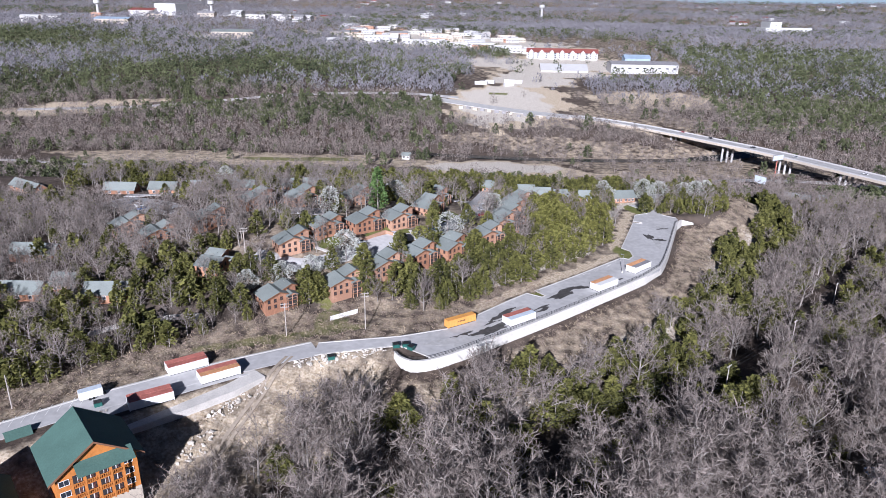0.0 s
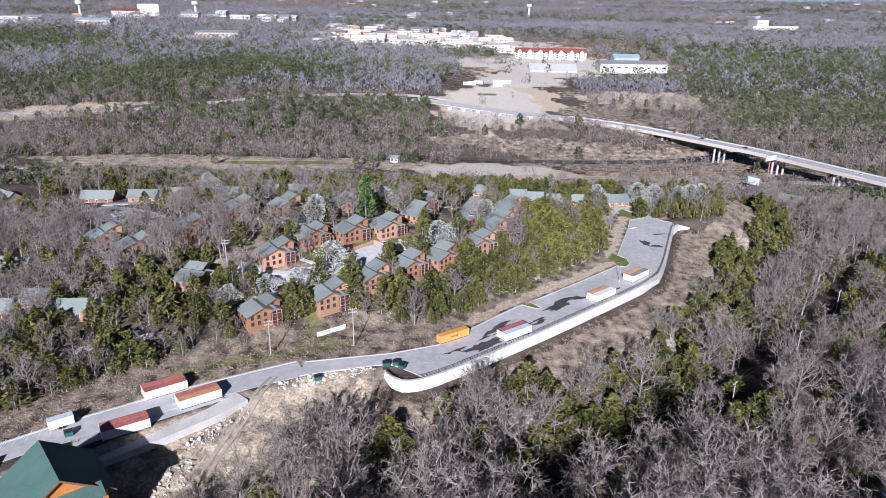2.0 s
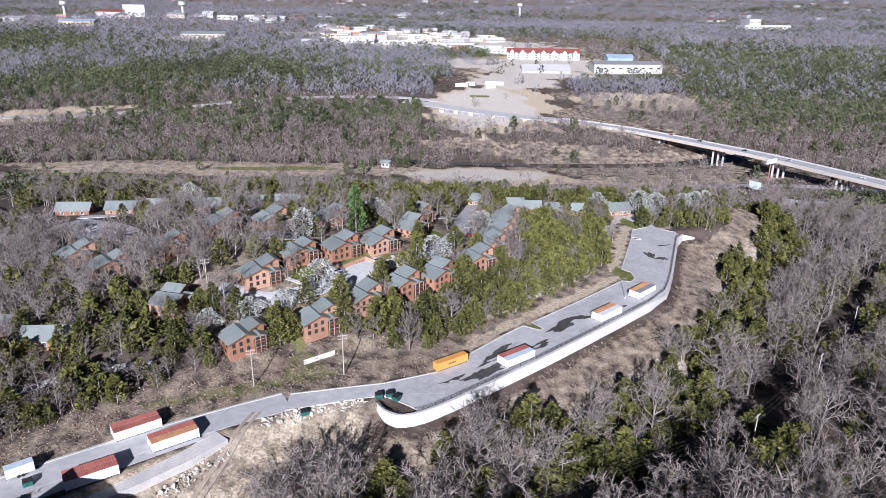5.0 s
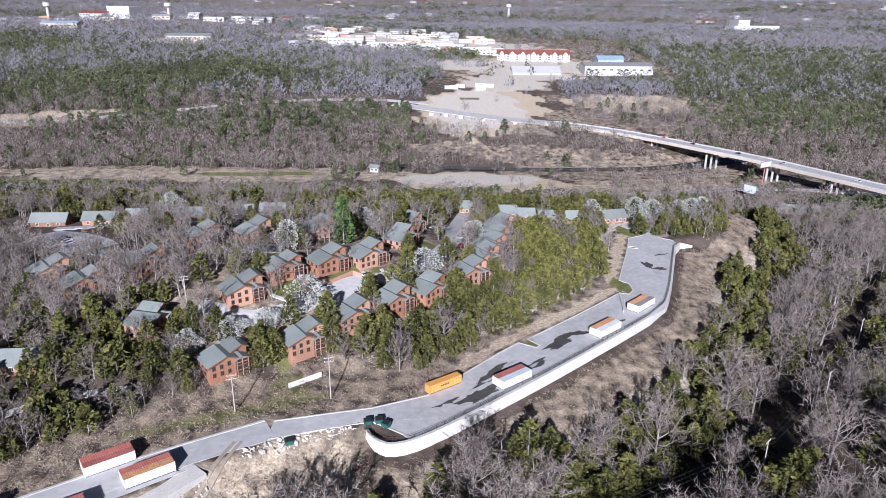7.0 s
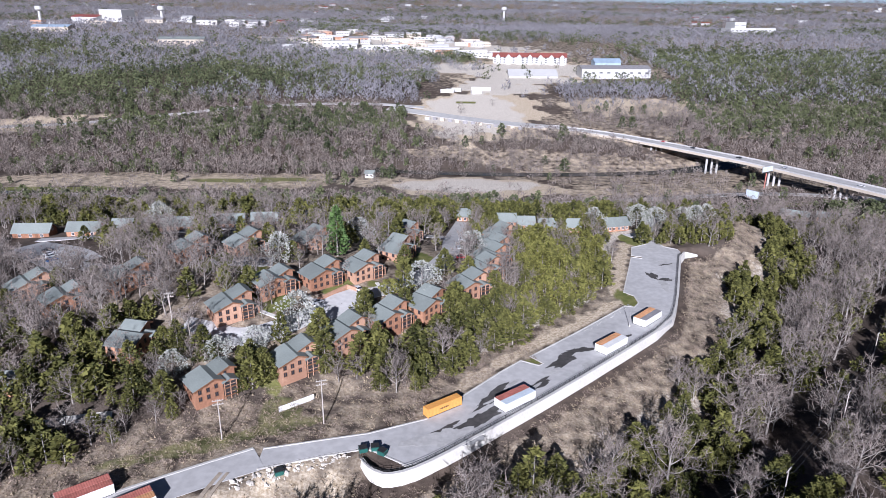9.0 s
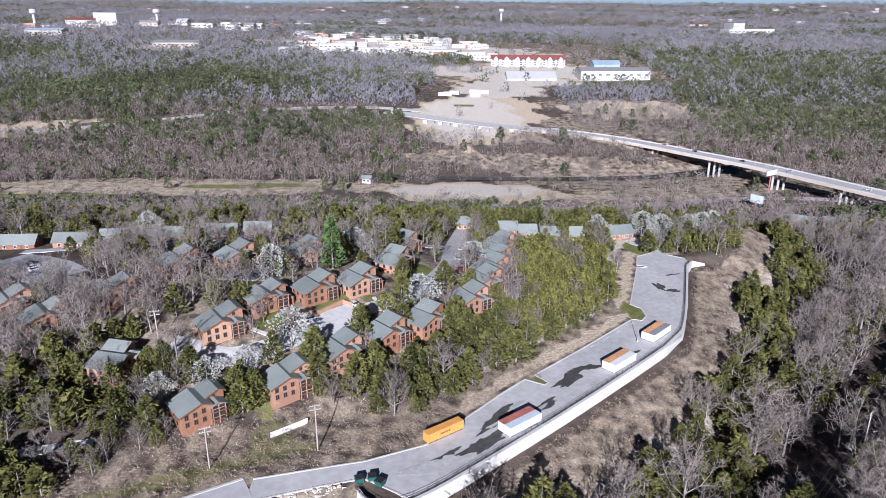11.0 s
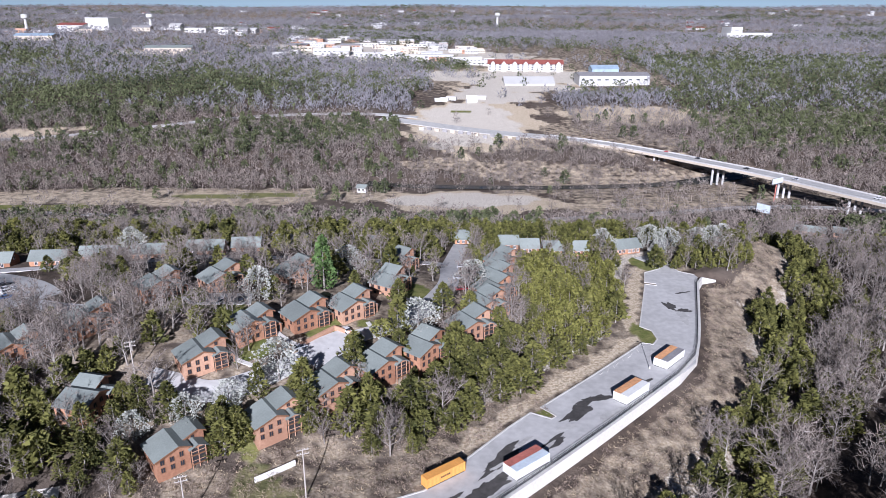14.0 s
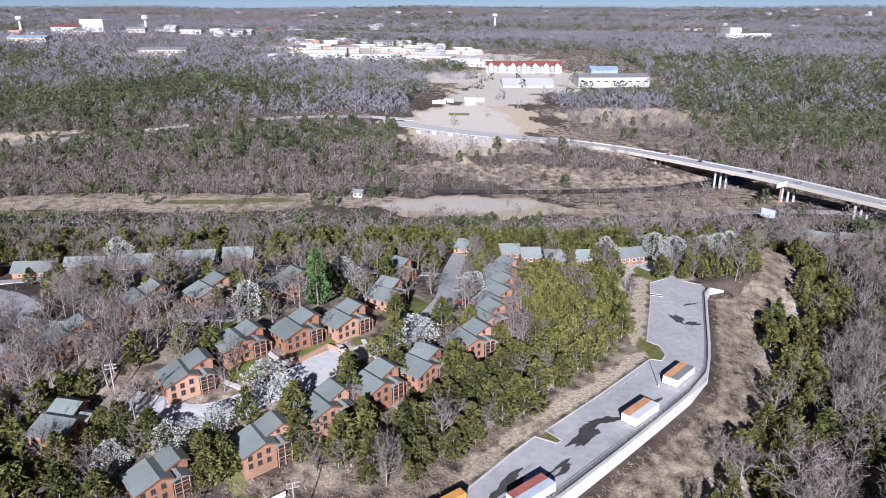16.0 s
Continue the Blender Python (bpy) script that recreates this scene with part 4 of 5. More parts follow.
for i in range(9):
    k = (i + 0.5) / 9
    w = part("wheel_stop", prism(bmesh.new(), [(-0.9, -0.1, 0), (-0.9, 0.1, 0), (-0.9, 0.06, 0.15), (-0.9, -0.06, 0.15)], (1.8, 0, 0)), CONCRETE)
    w.matrix_basis = pose(47.6 + 19.4 * k + (i % 3) * 0.3, 260.9 + 20.0 * k - (i % 2) * 0.4, LOT_Z + 0.06, 0, 0, 45 + (i * 37 % 5) * 12)
    tagged(w, "pale concrete wheel stop lying on the asphalt", "wheel stop", "wheel stops")


# ---- valley ----
river = [(-60, 622), (-24, 613), (60, 606), (143, 612), (210, 626), (260, 640)]
tagged(part("river", ribbon(resample(rounded(river, 2), 12), 11, 1.2, thick=0.3), WATER), "dark still river behind leafless trees", "river", kind="water")
for line, width, lab in (([(43, 512), (154, 533), (241, 556), (330, 536), (420, 500)], 8, "grey frontage road in the valley"), ([(130, 470), (200, 452), (290, 470), (420, 500)], 9, "pale road beside the valley houses"), ([(-480, 700), (-410, 711), (-352, 722), (-278, 753), (-218, 778), (-152, 794), (-76, 802), (-23, 790)], 7, "pale country road along the wooded hill"),
                         ([(-400, 548), (-250, 532), (-150, 520)], 6, "grey valley road in the meadow"), ([(-60, 786), (-25, 772), (44, 740), (97, 724)], 14, "pale highway on the far valley side"), ([(98, 372), (108, 392), (140, 420), (200, 450)], 8, "grey lane down from the lot")):
    tagged(part("road", ribbon(resample(rounded(line, 2), 8), width, 0.5, thick=1.2), PALE_ASPHALT), lab, "road", kind="structure")
deck = rounded([(97, 724, -8.6), (146, 702, -10.6), (186, 668, -12.2), (216, 632, -13.0), (250, 592, -13.6), (287, 529, -14.2), (330, 452, -14.6), (400, 330, -15)], 2)
bridge = thing("highway_bridge", pose(0, 0, 0), "long pale concrete highway bridge on piers over the valley", "bridge")
part("deck", ribbon(resample(deck, 10), 17, 0.0, thick=1.8), STUCCO, bridge)
part("roadway", ribbon(resample(deck, 10), 14.5, 0.08, thick=0.06), PALE_ASPHALT, bridge)
for off in (-8.3, 8.3):
    pts = [(x + off * 0.82, y + off * 0.5, z) for x, y, z in resample(deck, 10)]
    part("parapet", ribbon(pts, 0.4, 0.95, thick=0.95), ASPHALT, bridge)
spots, run = [], 0.0
for a, b in zip(resample(deck, 5), resample(deck, 5)[1:]):
    run += math.dist(a[:2], b[:2])
    if run > 52:
        spots.append(b)
        run = 0.0
for x, y, z in spots:
    g = ground_z(x, y)
    if z - g > 4:
        pier = part("pier", boxes((x - 6, x + 6, y - 0.9, y + 0.9, z - 2.6, z - 1.5)), ASPHALT, bridge)
        for k in (-4.5, 0, 4.5):
            part("column", tube(bmesh.new(), (x + k, y, g - 1), (x + k, y, z - 2.5), 0.9, 0.9, 10), ASPHALT, pier)
for k, (x, y, z, turn, p) in enumerate(((214, 642, -12.9, 125, 4), (196, 668, -12.5, 125, 1), (262, 572, -13.6, 122, 3), (292, 520, -14.1, 120, 0), (240, 606, -13.4, 124, 4), (310, 488, -14.3, 119, 3))):
    car(x, y, turn, PAINTS[p], "small distant car on the highway bridge")
    scene.objects["car" + (".%03d" % (12 + k))].location.z = z + 0.1


def billboard(x, y, top, w, h, turn, mats):
    g = ground_z(x, y)
    b = thing("billboard", pose(x, y, g, 0, 0, turn), "large billboard panel on a steel post", "billboard", "billboards")
    t = top - g
    part("post", tube(bmesh.new(), (0, 0.4, -1), (0, 0.4, t - h * 0.4), 0.45, 0.4, 10), RED_STEEL, b)
    panel = part("panel", boxes((-w / 2, w / 2, -0.2, 0.2, t - h, t)), mats[0], b)
    part("poster", boxes((-w / 2 + 0.3, w / 2 - 0.3, -0.24, -0.2, t - h + 0.3, t - 0.3)), mats[1], panel)
    part("catwalk", boxes((-w / 2, w / 2, -0.9, -0.2, t - h - 0.3, t - h - 0.2)), DARK_STEEL, b)


billboard(216, 519, -17.2, 10, 6, -55, (GREY_STEEL, BLUE_STEEL))
billboard(246, 566, -10.5, 13, 4.5, 32, (GREY_STEEL, BLUE_STEEL))


def building(name, x, y, w, d, h, turn, wall, roof, label, rise=0.0, floors=0, cols=0, sink=3):
    b = thing(name, pose(x, y, ground_z(x, y), 0, 0, turn), label, "building", "far buildings")
    if rise:
        part("wall", gable(bmesh.new(), -w / 2, w / 2, -d / 2, d / 2, -sink, h, rise), wall, b)
        part("roof", roof_of(-w / 2, w / 2, -d / 2, d / 2, h, rise, 0.8), roof, b)
    else:
        part("wall", boxes((-w / 2, w / 2, -d / 2, d / 2, -sink, h)), wall, b)
        part("roof", boxes((-w / 2 + 0.5, w / 2 - 0.5, -d / 2 + 0.5, d / 2 - 0.5, h, h + 0.15)), roof, b)
        part("parapet", boxes((-w / 2 - 0.2, w / 2 + 0.2, -d / 2 - 0.2, -d / 2 + 0.3, h - 0.2, h + 0.8)), wall, b)
    for i in range(floors):
        for j in range(cols):
            xx = -w / 2 + w * (j + 0.5) / cols
            zz = h * (i + 0.55) / floors
            part("window", boxes((xx - w / cols * 0.22, xx + w / cols * 0.22, -d / 2 - 0.06, -d / 2 + 0.05, zz - 0.7, zz + 0.7)), GLASS, b)
    return b


building("shed", -61, 598, 7, 6, 4, -12, TRIM, SHINGLE, "small white shed at the valley meadow", 1.8, 1, 2)
for x, y, w, turn in ((226, 476, 16, -30), (244, 470, 12, -30), (200, 440, 9, 20)):
    building("house", x, y, w, 9, 3.4, turn, SIDING_LIGHT, SHINGLE, "low valley house with a grey roof", 2.2, 1, 3)
building("hangar", 216, 968, 88, 32, 11, 2, WHITE_ROOF, GREY_STEEL, "long white metal hall with a grey-blue roof", 3.0, 1, 9)
building("hall", 222, 1040, 36, 20, 8, 3, BLUE_ROOF, BLUE_ROOF, "pale blue metal hall behind the white hall", 4.0)
for dx, w in ((0, 62),):
    building("tent_hall", 112 + dx, 976, w, 40, 1.5, 0, WHITE_ROOF, WHITE_ROOF, "large white tent-roofed pavilion", 6.5)
building("red_roof_hotel", 120, 1078, 104, 20, 9, -4, WHITE_ROOF, RED_TILE, "long white hotel with a red tile roof", 5.0, 3, 16)
for i in range(7):
    building("gable_tower", 74 + i * 15, 1067 - i * 1.0, 7, 6, 11, 86, WHITE_ROOF, RED_TILE, "white gabled tower front of the red-roofed hotel", 3.0, 2, 2)
rb = random.Random(8)
for i in range(80):
    x, y = rb.uniform(-265, 78), rb.uniform(1120, 1400)
    w = rb.uniform(10, 34)
    m = rb.choice((WHITE_ROOF, CONCRETE, CONCRETE, STUCCO, WHITE_ROOF, SIDING_LIGHT))
    building("shop", x, y, w, rb.uniform(9, 18), rb.uniform(3.5, 6.5), rb.uniform(-8, 8), m, rb.choice((WHITE_ROOF, WHITE_ROOF, GREY_STEEL, CONCRETE)), "pale flat-roofed shop of the distant outlet centre", rb.choice((0, 0, 2.5)), 1, 5)
for x, y, w, d, h in ((-165, 1180, 55, 24, 8), (-100, 1172, 60, 26, 6), (-10, 1168, 60, 22, 6), (38, 1130, 44, 22, 9)):
    building("store", x, y, w, d, h, rb.uniform(-3, 6), WHITE_ROOF, WHITE_ROOF, "large white store with a flat roof", 0, 1, 8)
for i in range(6):
    building("works_trailer", 6 + rb.uniform(-6, 40), 858 + rb.uniform(-10, 14), rb.uniform(8, 15), 5, 3.2, rb.uniform(-20, 20), WHITE_ROOF, WHITE_ROOF, "white site trailer on the cleared field")
for i in range(13):
    x = -18 + i * 7.5
    building("roadside_stall", x, 748 - (x + 18) * 0.38 + rb.uniform(-5, 3), rb.uniform(2.5, 5), 2.5, 1.9, rb.uniform(-30, 10), rb.choice((WHITE_ROOF, STUCCO, GREY_STEEL)), rb.choice((WHITE_ROOF, GREY_STEEL)), "small white unit beside the far highway")
building("theatre", -662, 1519, 52, 40, 24, -14, WHITE_ROOF, WHITE_ROOF, "big white windowless theatre hall on the far ridge", 0, sink=6)
building("theatre_lobby", -716, 1512, 60, 30, 12, -14, WHITE_ROOF, RED_TILE, "low white wing of the theatre with a red roof", 4, 2, 8, sink=6)
building("ridge_hall", -396, 1135, 66, 26, 7, 6, STUCCO, SHINGLE, "long pale hall on the wooded ridge", 3, 1, 10)
building("ridge_hall", -640, 1230, 60, 22, 8, 0, STUCCO, BLUE_ROOF, "long hall with a blue roof on the wooded ridge", 3, 1, 8)
for i in range(70):
    x, y = rb.uniform(-1050, -360), rb.uniform(1330, 2100)
    if x > -300 - (y - 1300) * 0.1:
        continue
    building("town_block", x, y, rb.uniform(12, 45), rb.uniform(10, 20), rb.uniform(5, 10), rb.uniform(-15, 15), rb.choice((WHITE_ROOF, STUCCO, CONCRETE, SIDING_LIGHT)), rb.choice((WHITE_ROOF, GREY_STEEL, SHINGLE, RED_TILE)), "pale distant building of the town on the ridge", rb.choice((0, 0, 3)), 1, 4)
for x, y, w in ((655, 1635, 96), (690, 1660, 60), (640, 1660, 26)):
    building("far_complex", x, y, w, 40, 14 if w > 50 else 26, 8, WHITE_ROOF, WHITE_ROOF, "white distant complex among grey woods", 0, 2, 10)
for i in range(60):
    d = rb.uniform(2200, 4300)
    x = rb.uniform(-0.5, 0.62) * d
    building("far_house", x, d, rb.uniform(14, 34), 14, 6, rb.uniform(-20, 20), WHITE_ROOF, rb.choice((WHITE_ROOF, GREY_STEEL, RED_TILE)), "tiny pale house on the distant hills", 3, 1, 3)
for x, y, h in ((-720, 1900, 46), (-1030, 1900, 46), (190, 2450, 40)):
    w = thing("water_tower", pose(x, y, ground_z(x, y)), "pale water tower on the far ridge", "water tower", "water towers")
    part("stem", tube(bmesh.new(), (0, 0, -3), (0, 0, h - 8), 4, 3, 12), WHITE_ROOF, w)
    part("tank", tube(tube(bmesh.new(), (0, 0, h - 9), (0, 0, h - 5), 3, 9, 16), (0, 0, h - 5), (0, 0, h + 3), 9, 8, 16), WHITE_ROOF, w)


# ---- trees ----
class Tris:
    def __init__(self):
        self.v, self.f, self.m = [], [], []

    def tri(self, a, b, c, m):
        i = len(self.v)
        self.v += [tuple(a), tuple(b), tuple(c)]
        self.f.append((i, i + 1, i + 2))
        self.m.append(m)

    def limb(self, p, q, r0, r1, m, sides=3):
        d = (q - p).normalized()
        u = d.orthogonal().normalized()
        w = d.cross(u)
        i = len(self.v)
        for c, r in ((p, r0), (q, r1)):
            for k in range(sides):
                a = 2 * math.pi * k / sides
                self.v.append(tuple(c + (u * math.cos(a) + w * math.sin(a)) * r))
        for k in range(sides):
            j = (k + 1) % sides
            self.f += [(i + k, i + j, i + sides + j), (i + k, i + sides + j, i + sides + k)]
            self.m += [m, m]

    def arrays(self):
        return np.array(self.v), np.array(self.f), np.array(self.m)


def rand_dir(r, up=0.0):
    d = Vector((r.gauss(0, 1), r.gauss(0, 1), r.gauss(0, 1))).normalized()
    d.z += up
    return d.normalized()


def bare_tree(seed, tall=11.0, limbs=8, subs=4, twigs=6, wide=0.05, tw=0.13, simple=False):
    """A leafless tree: a short trunk, limbs that fan into a round crown, and fine twigs."""
    r, t = random.Random(seed), Tris()
    lean = Vector((r.uniform(-0.08, 0.08), r.uniform(-0.08, 0.08), 1))
    top = lean * tall * 0.62
    t.limb(Vector((0, 0, -0.6)), top * 0.5, 0.020 * tall, 0.014 * tall, 0, 5)
    t.limb(top * 0.5, top, 0.014 * tall, 0.004 * tall, 0, 4)
    for i in range(limbs):
        k = 0.30 + 0.70 * (i + r.random() * 0.6) / limbs
        a = i * 2.4 + r.uniform(-0.5, 0.5)
        out = 1.15 - 0.75 * k
        d = Vector((math.cos(a) * out, math.sin(a) * out, 0.35 + 0.65 * k)).normalized()
        ln = tall * (0.50 - 0.14 * k) * r.uniform(0.8, 1.15)
        p = top * min(1, k)
        mid = p + d * ln * 0.5
        end = mid + (d + Vector((0, 0, 0.25)) + rand_dir(r) * 0.3).normalized() * ln * 0.5
        rr = 0.0085 * tall * (1.2 - 0.7 * k)
        if simple:
            t.limb(p, end, rr, 0.015, 0)
        else:
            t.limb(p, mid, rr, rr * 0.65, 0)
            t.limb(mid, end, rr * 0.65, 0.012, 0)
        for j in range(subs):
            q = mid.lerp(end, r.random()) if j % 3 else p.lerp(mid, 0.45 + 0.55 * r.random())
            e = q + ((end - p).normalized() * 0.6 + rand_dir(r, 0.3) * 0.9).normalized() * tall * r.uniform(0.12, 0.20)
            side = (e - q).cross(rand_dir(r)).normalized() * wide
            t.tri(q - side, q + side, e, 0 if j % 2 else 1)
            for _ in range(twigs):
                s = q.lerp(e, 0.25 + 0.85 * r.random())
                g = ((e - q).normalized() * 0.5 + rand_dir(r, 0.35)).normalized()
                side = g.cross(rand_dir(r)).normalized() * tw / 2
                t.tri(s - side, s + side, s + g * tall * r.uniform(0.05, 0.11), 1)
    return t.arrays()


def tufted(seed, tall, radius, n, size, power=0.6, low=0.1, lobes=0.25, trunk=True, thin=1.0, up=0.35):
    """A crown of many small sprays round a tapered trunk."""
    r, t = random.Random(seed), Tris()
    if trunk:
        t.limb(Vector((0, 0, -0.6)), Vector((0, 0, tall * 0.85)), 0.022 * tall, 0.02, 0, 5)
        for i in range(6):
            a, z = i * 2.4, tall * (0.2 + 0.1 * i)
            t.limb(Vector((0, 0, z)), Vector((math.cos(a), math.sin(a), 0.25)) * radius * 0.7 * (1 - 0.1 * i) + Vector((0, 0, z)), 0.05, 0.015, 0)
    ph = [r.uniform(0, 6.3) for _ in range(4)]
    for i in range(n):
        k = low + (1 - low) * ((i + r.random()) / n) ** 0.9
        u = (k - low) / (1 - low)
        a = r.uniform(0, 6.2832)
        prof = (1 - u) ** power * min(1, 0.45 + u * 4) if power < 2 else math.sin(math.pi * (0.12 + 0.86 * u)) ** 0.7
        rad = radius * prof * (1 + lobes * math.sin(3 * a + ph[0] + 5 * u) + lobes * math.sin(5 * a + ph[1] - 7 * u) * 0.7 + lobes * math.sin(11 * u + ph[2]) * 0.5)
        rad *= 0.5 + 0.5 * math.sqrt(r.random())
        c = Vector((math.cos(a) * rad, math.sin(a) * rad, k * tall))
        out = (Vector((math.cos(a), math.sin(a), up)) + rand_dir(r) * 0.7).normalized()
        side = out.cross(rand_dir(r)).normalized()
        s = size * r.uniform(0.65, 1.3)
        t.tri(c - side * s * 0.45 * thin - out * s * 0.3, c + side * s * 0.45 * thin - out * s * 0.2, c + out * s * 0.75, 1)
    return t.arrays()


def merged(name, groups, mats, label, category, kind="stuff"):
    """One mesh of many copies of templates; groups: template, rows of x, y, z, turn, width, height."""
    vs, fs, ms, base = [], [], [], 0
    for (v, f, m), rows in groups:
        if not len(rows):
            continue
        rows = np.asarray(rows, float)
        c, s = np.cos(rows[:, 3])[:, None], np.sin(rows[:, 3])[:, None]
        x = (v[:, 0] * c - v[:, 1] * s) * rows[:, 4:5] + rows[:, 0:1]
        y = (v[:, 0] * s + v[:, 1] * c) * rows[:, 4:5] + rows[:, 1:2]
        z = v[:, 2] * rows[:, 5:6] + rows[:, 2:3]
        vs.append(np.stack([x, y, z], -1).reshape(-1, 3))
        fs.append((f[None] + (np.arange(len(rows)) * len(v))[:, None, None]).reshape(-1, 3) + base)
        ms.append(np.tile(m, len(rows)))
        base += len(rows) * len(v)
    me = mesh_of(name, np.concatenate(vs), np.concatenate(fs), mats, np.concatenate(ms))
    return tagged(new(name, me), label, category, kind=kind)


rng = np.random.default_rng(5)


def scatter(x0, x1, y0, y1, step):
    gx, gy = np.meshgrid(np.arange(x0, x1, step), np.arange(y0, y1, step))
    x, y = gx.ravel(), gy.ravel()
    x, y = x + rng.uniform(-0.5, 0.5, x.shape) * step, y + rng.uniform(-0.5, 0.5, y.shape) * step
    k = np.abs(x) < 0.68 * (y + 25) + 25
    return x[k], y[k]


def waves(x, y, a, b, c):
    return np.sin(x / a + c + 1.3 * np.sin(y / b)) * np.sin(y / b + 2 * c + np.sin(x / (1.7 * a)))


def clear_of(x, y, pts, radius):
    k = np.ones(len(x), bool)
    for p in pts:
        k &= np.hypot(x - p[0], y - p[1]) > (p[2] if len(p) > 2 else radius)
    return k


ROADS = ((lane, 3), ([(9, 380), (6, 362), (2.5, 335), (2.5, 312), (-1, 296), (-6, 283), (-13, 272), (-27, 261), (-40, 249), (-50, 240), (-62, 233), (-80, 238)], 5.5), ([(-80, 276), (-62, 279)], 5), ([(-180, 322), (-160, 310), (-146, 296), (-138, 286)], 15), ([(-138, 286), (-120, 275), (-104, 270)], 4), ([(-40, 249), (-33, 255.5), (-27, 261)], 8),
         ([(-180, 335), (-120, 340), (-60, 345), (4, 340)], 4), ([(86, 368), (96, 371), (108, 392), (140, 420), (200, 450)], 7), ([(43, 512), (154, 533), (241, 556), (330, 536), (420, 500)], 8), ([(130, 470), (200, 452), (290, 470), (420, 500)], 9), ([(-480, 700), (-410, 711), (-352, 722), (-278, 753), (-218, 778), (-152, 794), (-76, 802), (-23, 790)], 9), ([(-60, 786), (-25, 772), (44, 740), (97, 724), (146, 703)], 12), ([(-34, 680), (-33, 790)], 5), ([(p[0], p[1]) for p in deck], 16), (river, 10), (list(RAVINE), 2.2), ([(40, 160), (63, 184), (83, 205), (108, 228), (130, 252), (151, 270), (180, 305)], 4.2))


PEARS = ((-76.7, 218), (-65.6, 224), (-56.4, 230), (-59.2, 277), (-45.4, 240), (-35.6, 318), (72.8, 372), (95.7, 377), (102.5, 371), (117.4, 376), (131, 381), (124, 376), (11, 308), (-132, 352), (-8, 266))


def woods(x, y):
    """0 none, 1 leafless, 2 evergreen, 3 spring green, by place."""
    s = along(BANK, x, y)
    r = rng.random(len(x))
    w = waves(x, y, 23, 19, 0.7) + 0.7 * waves(x, y, 61, 53, 2.1)
    kind = np.zeros(len(x), int)
    near = (y < 445)
    edge = 18.5 + 12 * smooth(-25, -60, x) + 3.0 * w - 5 * hump(x, y, 8, 185, 30, 30)
    ravine = near & (s > edge)
    green = 0.36 + 0.42 * smooth(46, 36, s) * smooth(-30, 20, x) + 0.22 * w
    gaps = waves(x, y, 6.3, 5.1, 1.9) + 0.5 * waves(x, y, 13, 17, 0.2)
    kind = np.where(ravine, np.where(r < green, 2, 1), kind)
    kind = np.where(ravine & ((y < 95) | (gaps < -0.25) | ((r > green) & (rng.random(len(x)) < 0.2))), 0, kind)
    shelf = near & (s < -(25 + 2 * w + 8 * smooth(0, -40, x))) & (y > 130)
    band = smooth(-72, -58, x) * smooth(285, 262, y) * smooth(-62, -52, s)
    stand = (x > 27) & (x < 84) & (y > 252) & (y < 346) & (s < -28)
    g = np.where(y > 350, np.where(x > -70, 0.88, 0.68), 0.26 + 0.22 * w)
    g = np.maximum(g, 0.86 * band)
    g = np.where((x < -62) & (s > -80), 0.8 + 0.15 * w, g)
    kind = np.where(shelf, np.where(r < g, 2, 1), kind)
    kind = np.where(stand, np.where(r < 0.68, 3, np.where(r < 0.86, 2, 1)), kind)
    kind = np.where(near & (s < 0) & (x > 25) & (y > 232) & (s > -28 - (y > 330) * 6) & (y < 352), 0, kind)
    kind = np.where(near & (s > -24) & (s < 0) & (y < 351), 0, kind)
    north = near & (s < 3) & (y >= 351) & (y < 395) & (x > 86)
    kind = np.where(north, np.where(r < 0.7, 2, 1), kind)
    # thin out between the cabins
    inner = shelf & (s < -55) & (y < 345) & ~stand
    kind = np.where(inner & (rng.random(len(x)) < np.where(x > -62, 0.62, np.where((x > -115) & (y > 232), 0.42, 0.15))), 0, kind)
    mid = (y >= 445) & (y < 1180)
    p = np.clip(0.34 + 0.6 * waves(x, y, 140, 90, 1.1) + 0.12 * w, 0.03, 0.92)
    p = np.where((y > 800) & (x < 0), p + 0.12, p)
    p = np.where((x > -230) & (x < -25) & (y > 700) & (y < 775), 0.62, p)
    p = np.where((x > 215) & (y > 655), 0.68 + 0.1 * w, p)
    p = np.where((y < 505) & (x < 90), 0.55 + 0.2 * w, p)
    p = np.where((y >= 505) & (y < 680) & (x < -20), 0.2 + 0.15 * w, p)
    p = np.where(((y >= 505) & (y < 680) & (x >= -20)) | ((x > 60) & (x < 250) & (y < 880)), 0.06, p)
    dens = np.where((y > 522) & (y < 590), 0.13, np.where((y >= 590) & (y < 680) & (x > -40), 0.9, 1.0))
    dens = np.where((y > 705) & (y < 905) & (x > -30) & (x < 130), 0.06, dens)
    dens = np.where((y > 522) & (y < 600) & (x > 125), 0.55, dens)
    dens = np.where((y > 880) & (y < 1000) & (x > -10) & (x < 140), 0.02, dens)
    dens = np.where((y > 905) & (y < 1340) & (x > 45) & (x < 290), 0.12, dens)
    dens = np.where((y > 1140) & (y < 1330) & (x > -210) & (x < 80), 0.05, dens)
    dens = dens * (1 - 0.85 * patches(FIELDS, x, y))
    kind = np.where(mid & (rng.random(len(x)) < dens), np.where(r < p, 2, 1), kind)
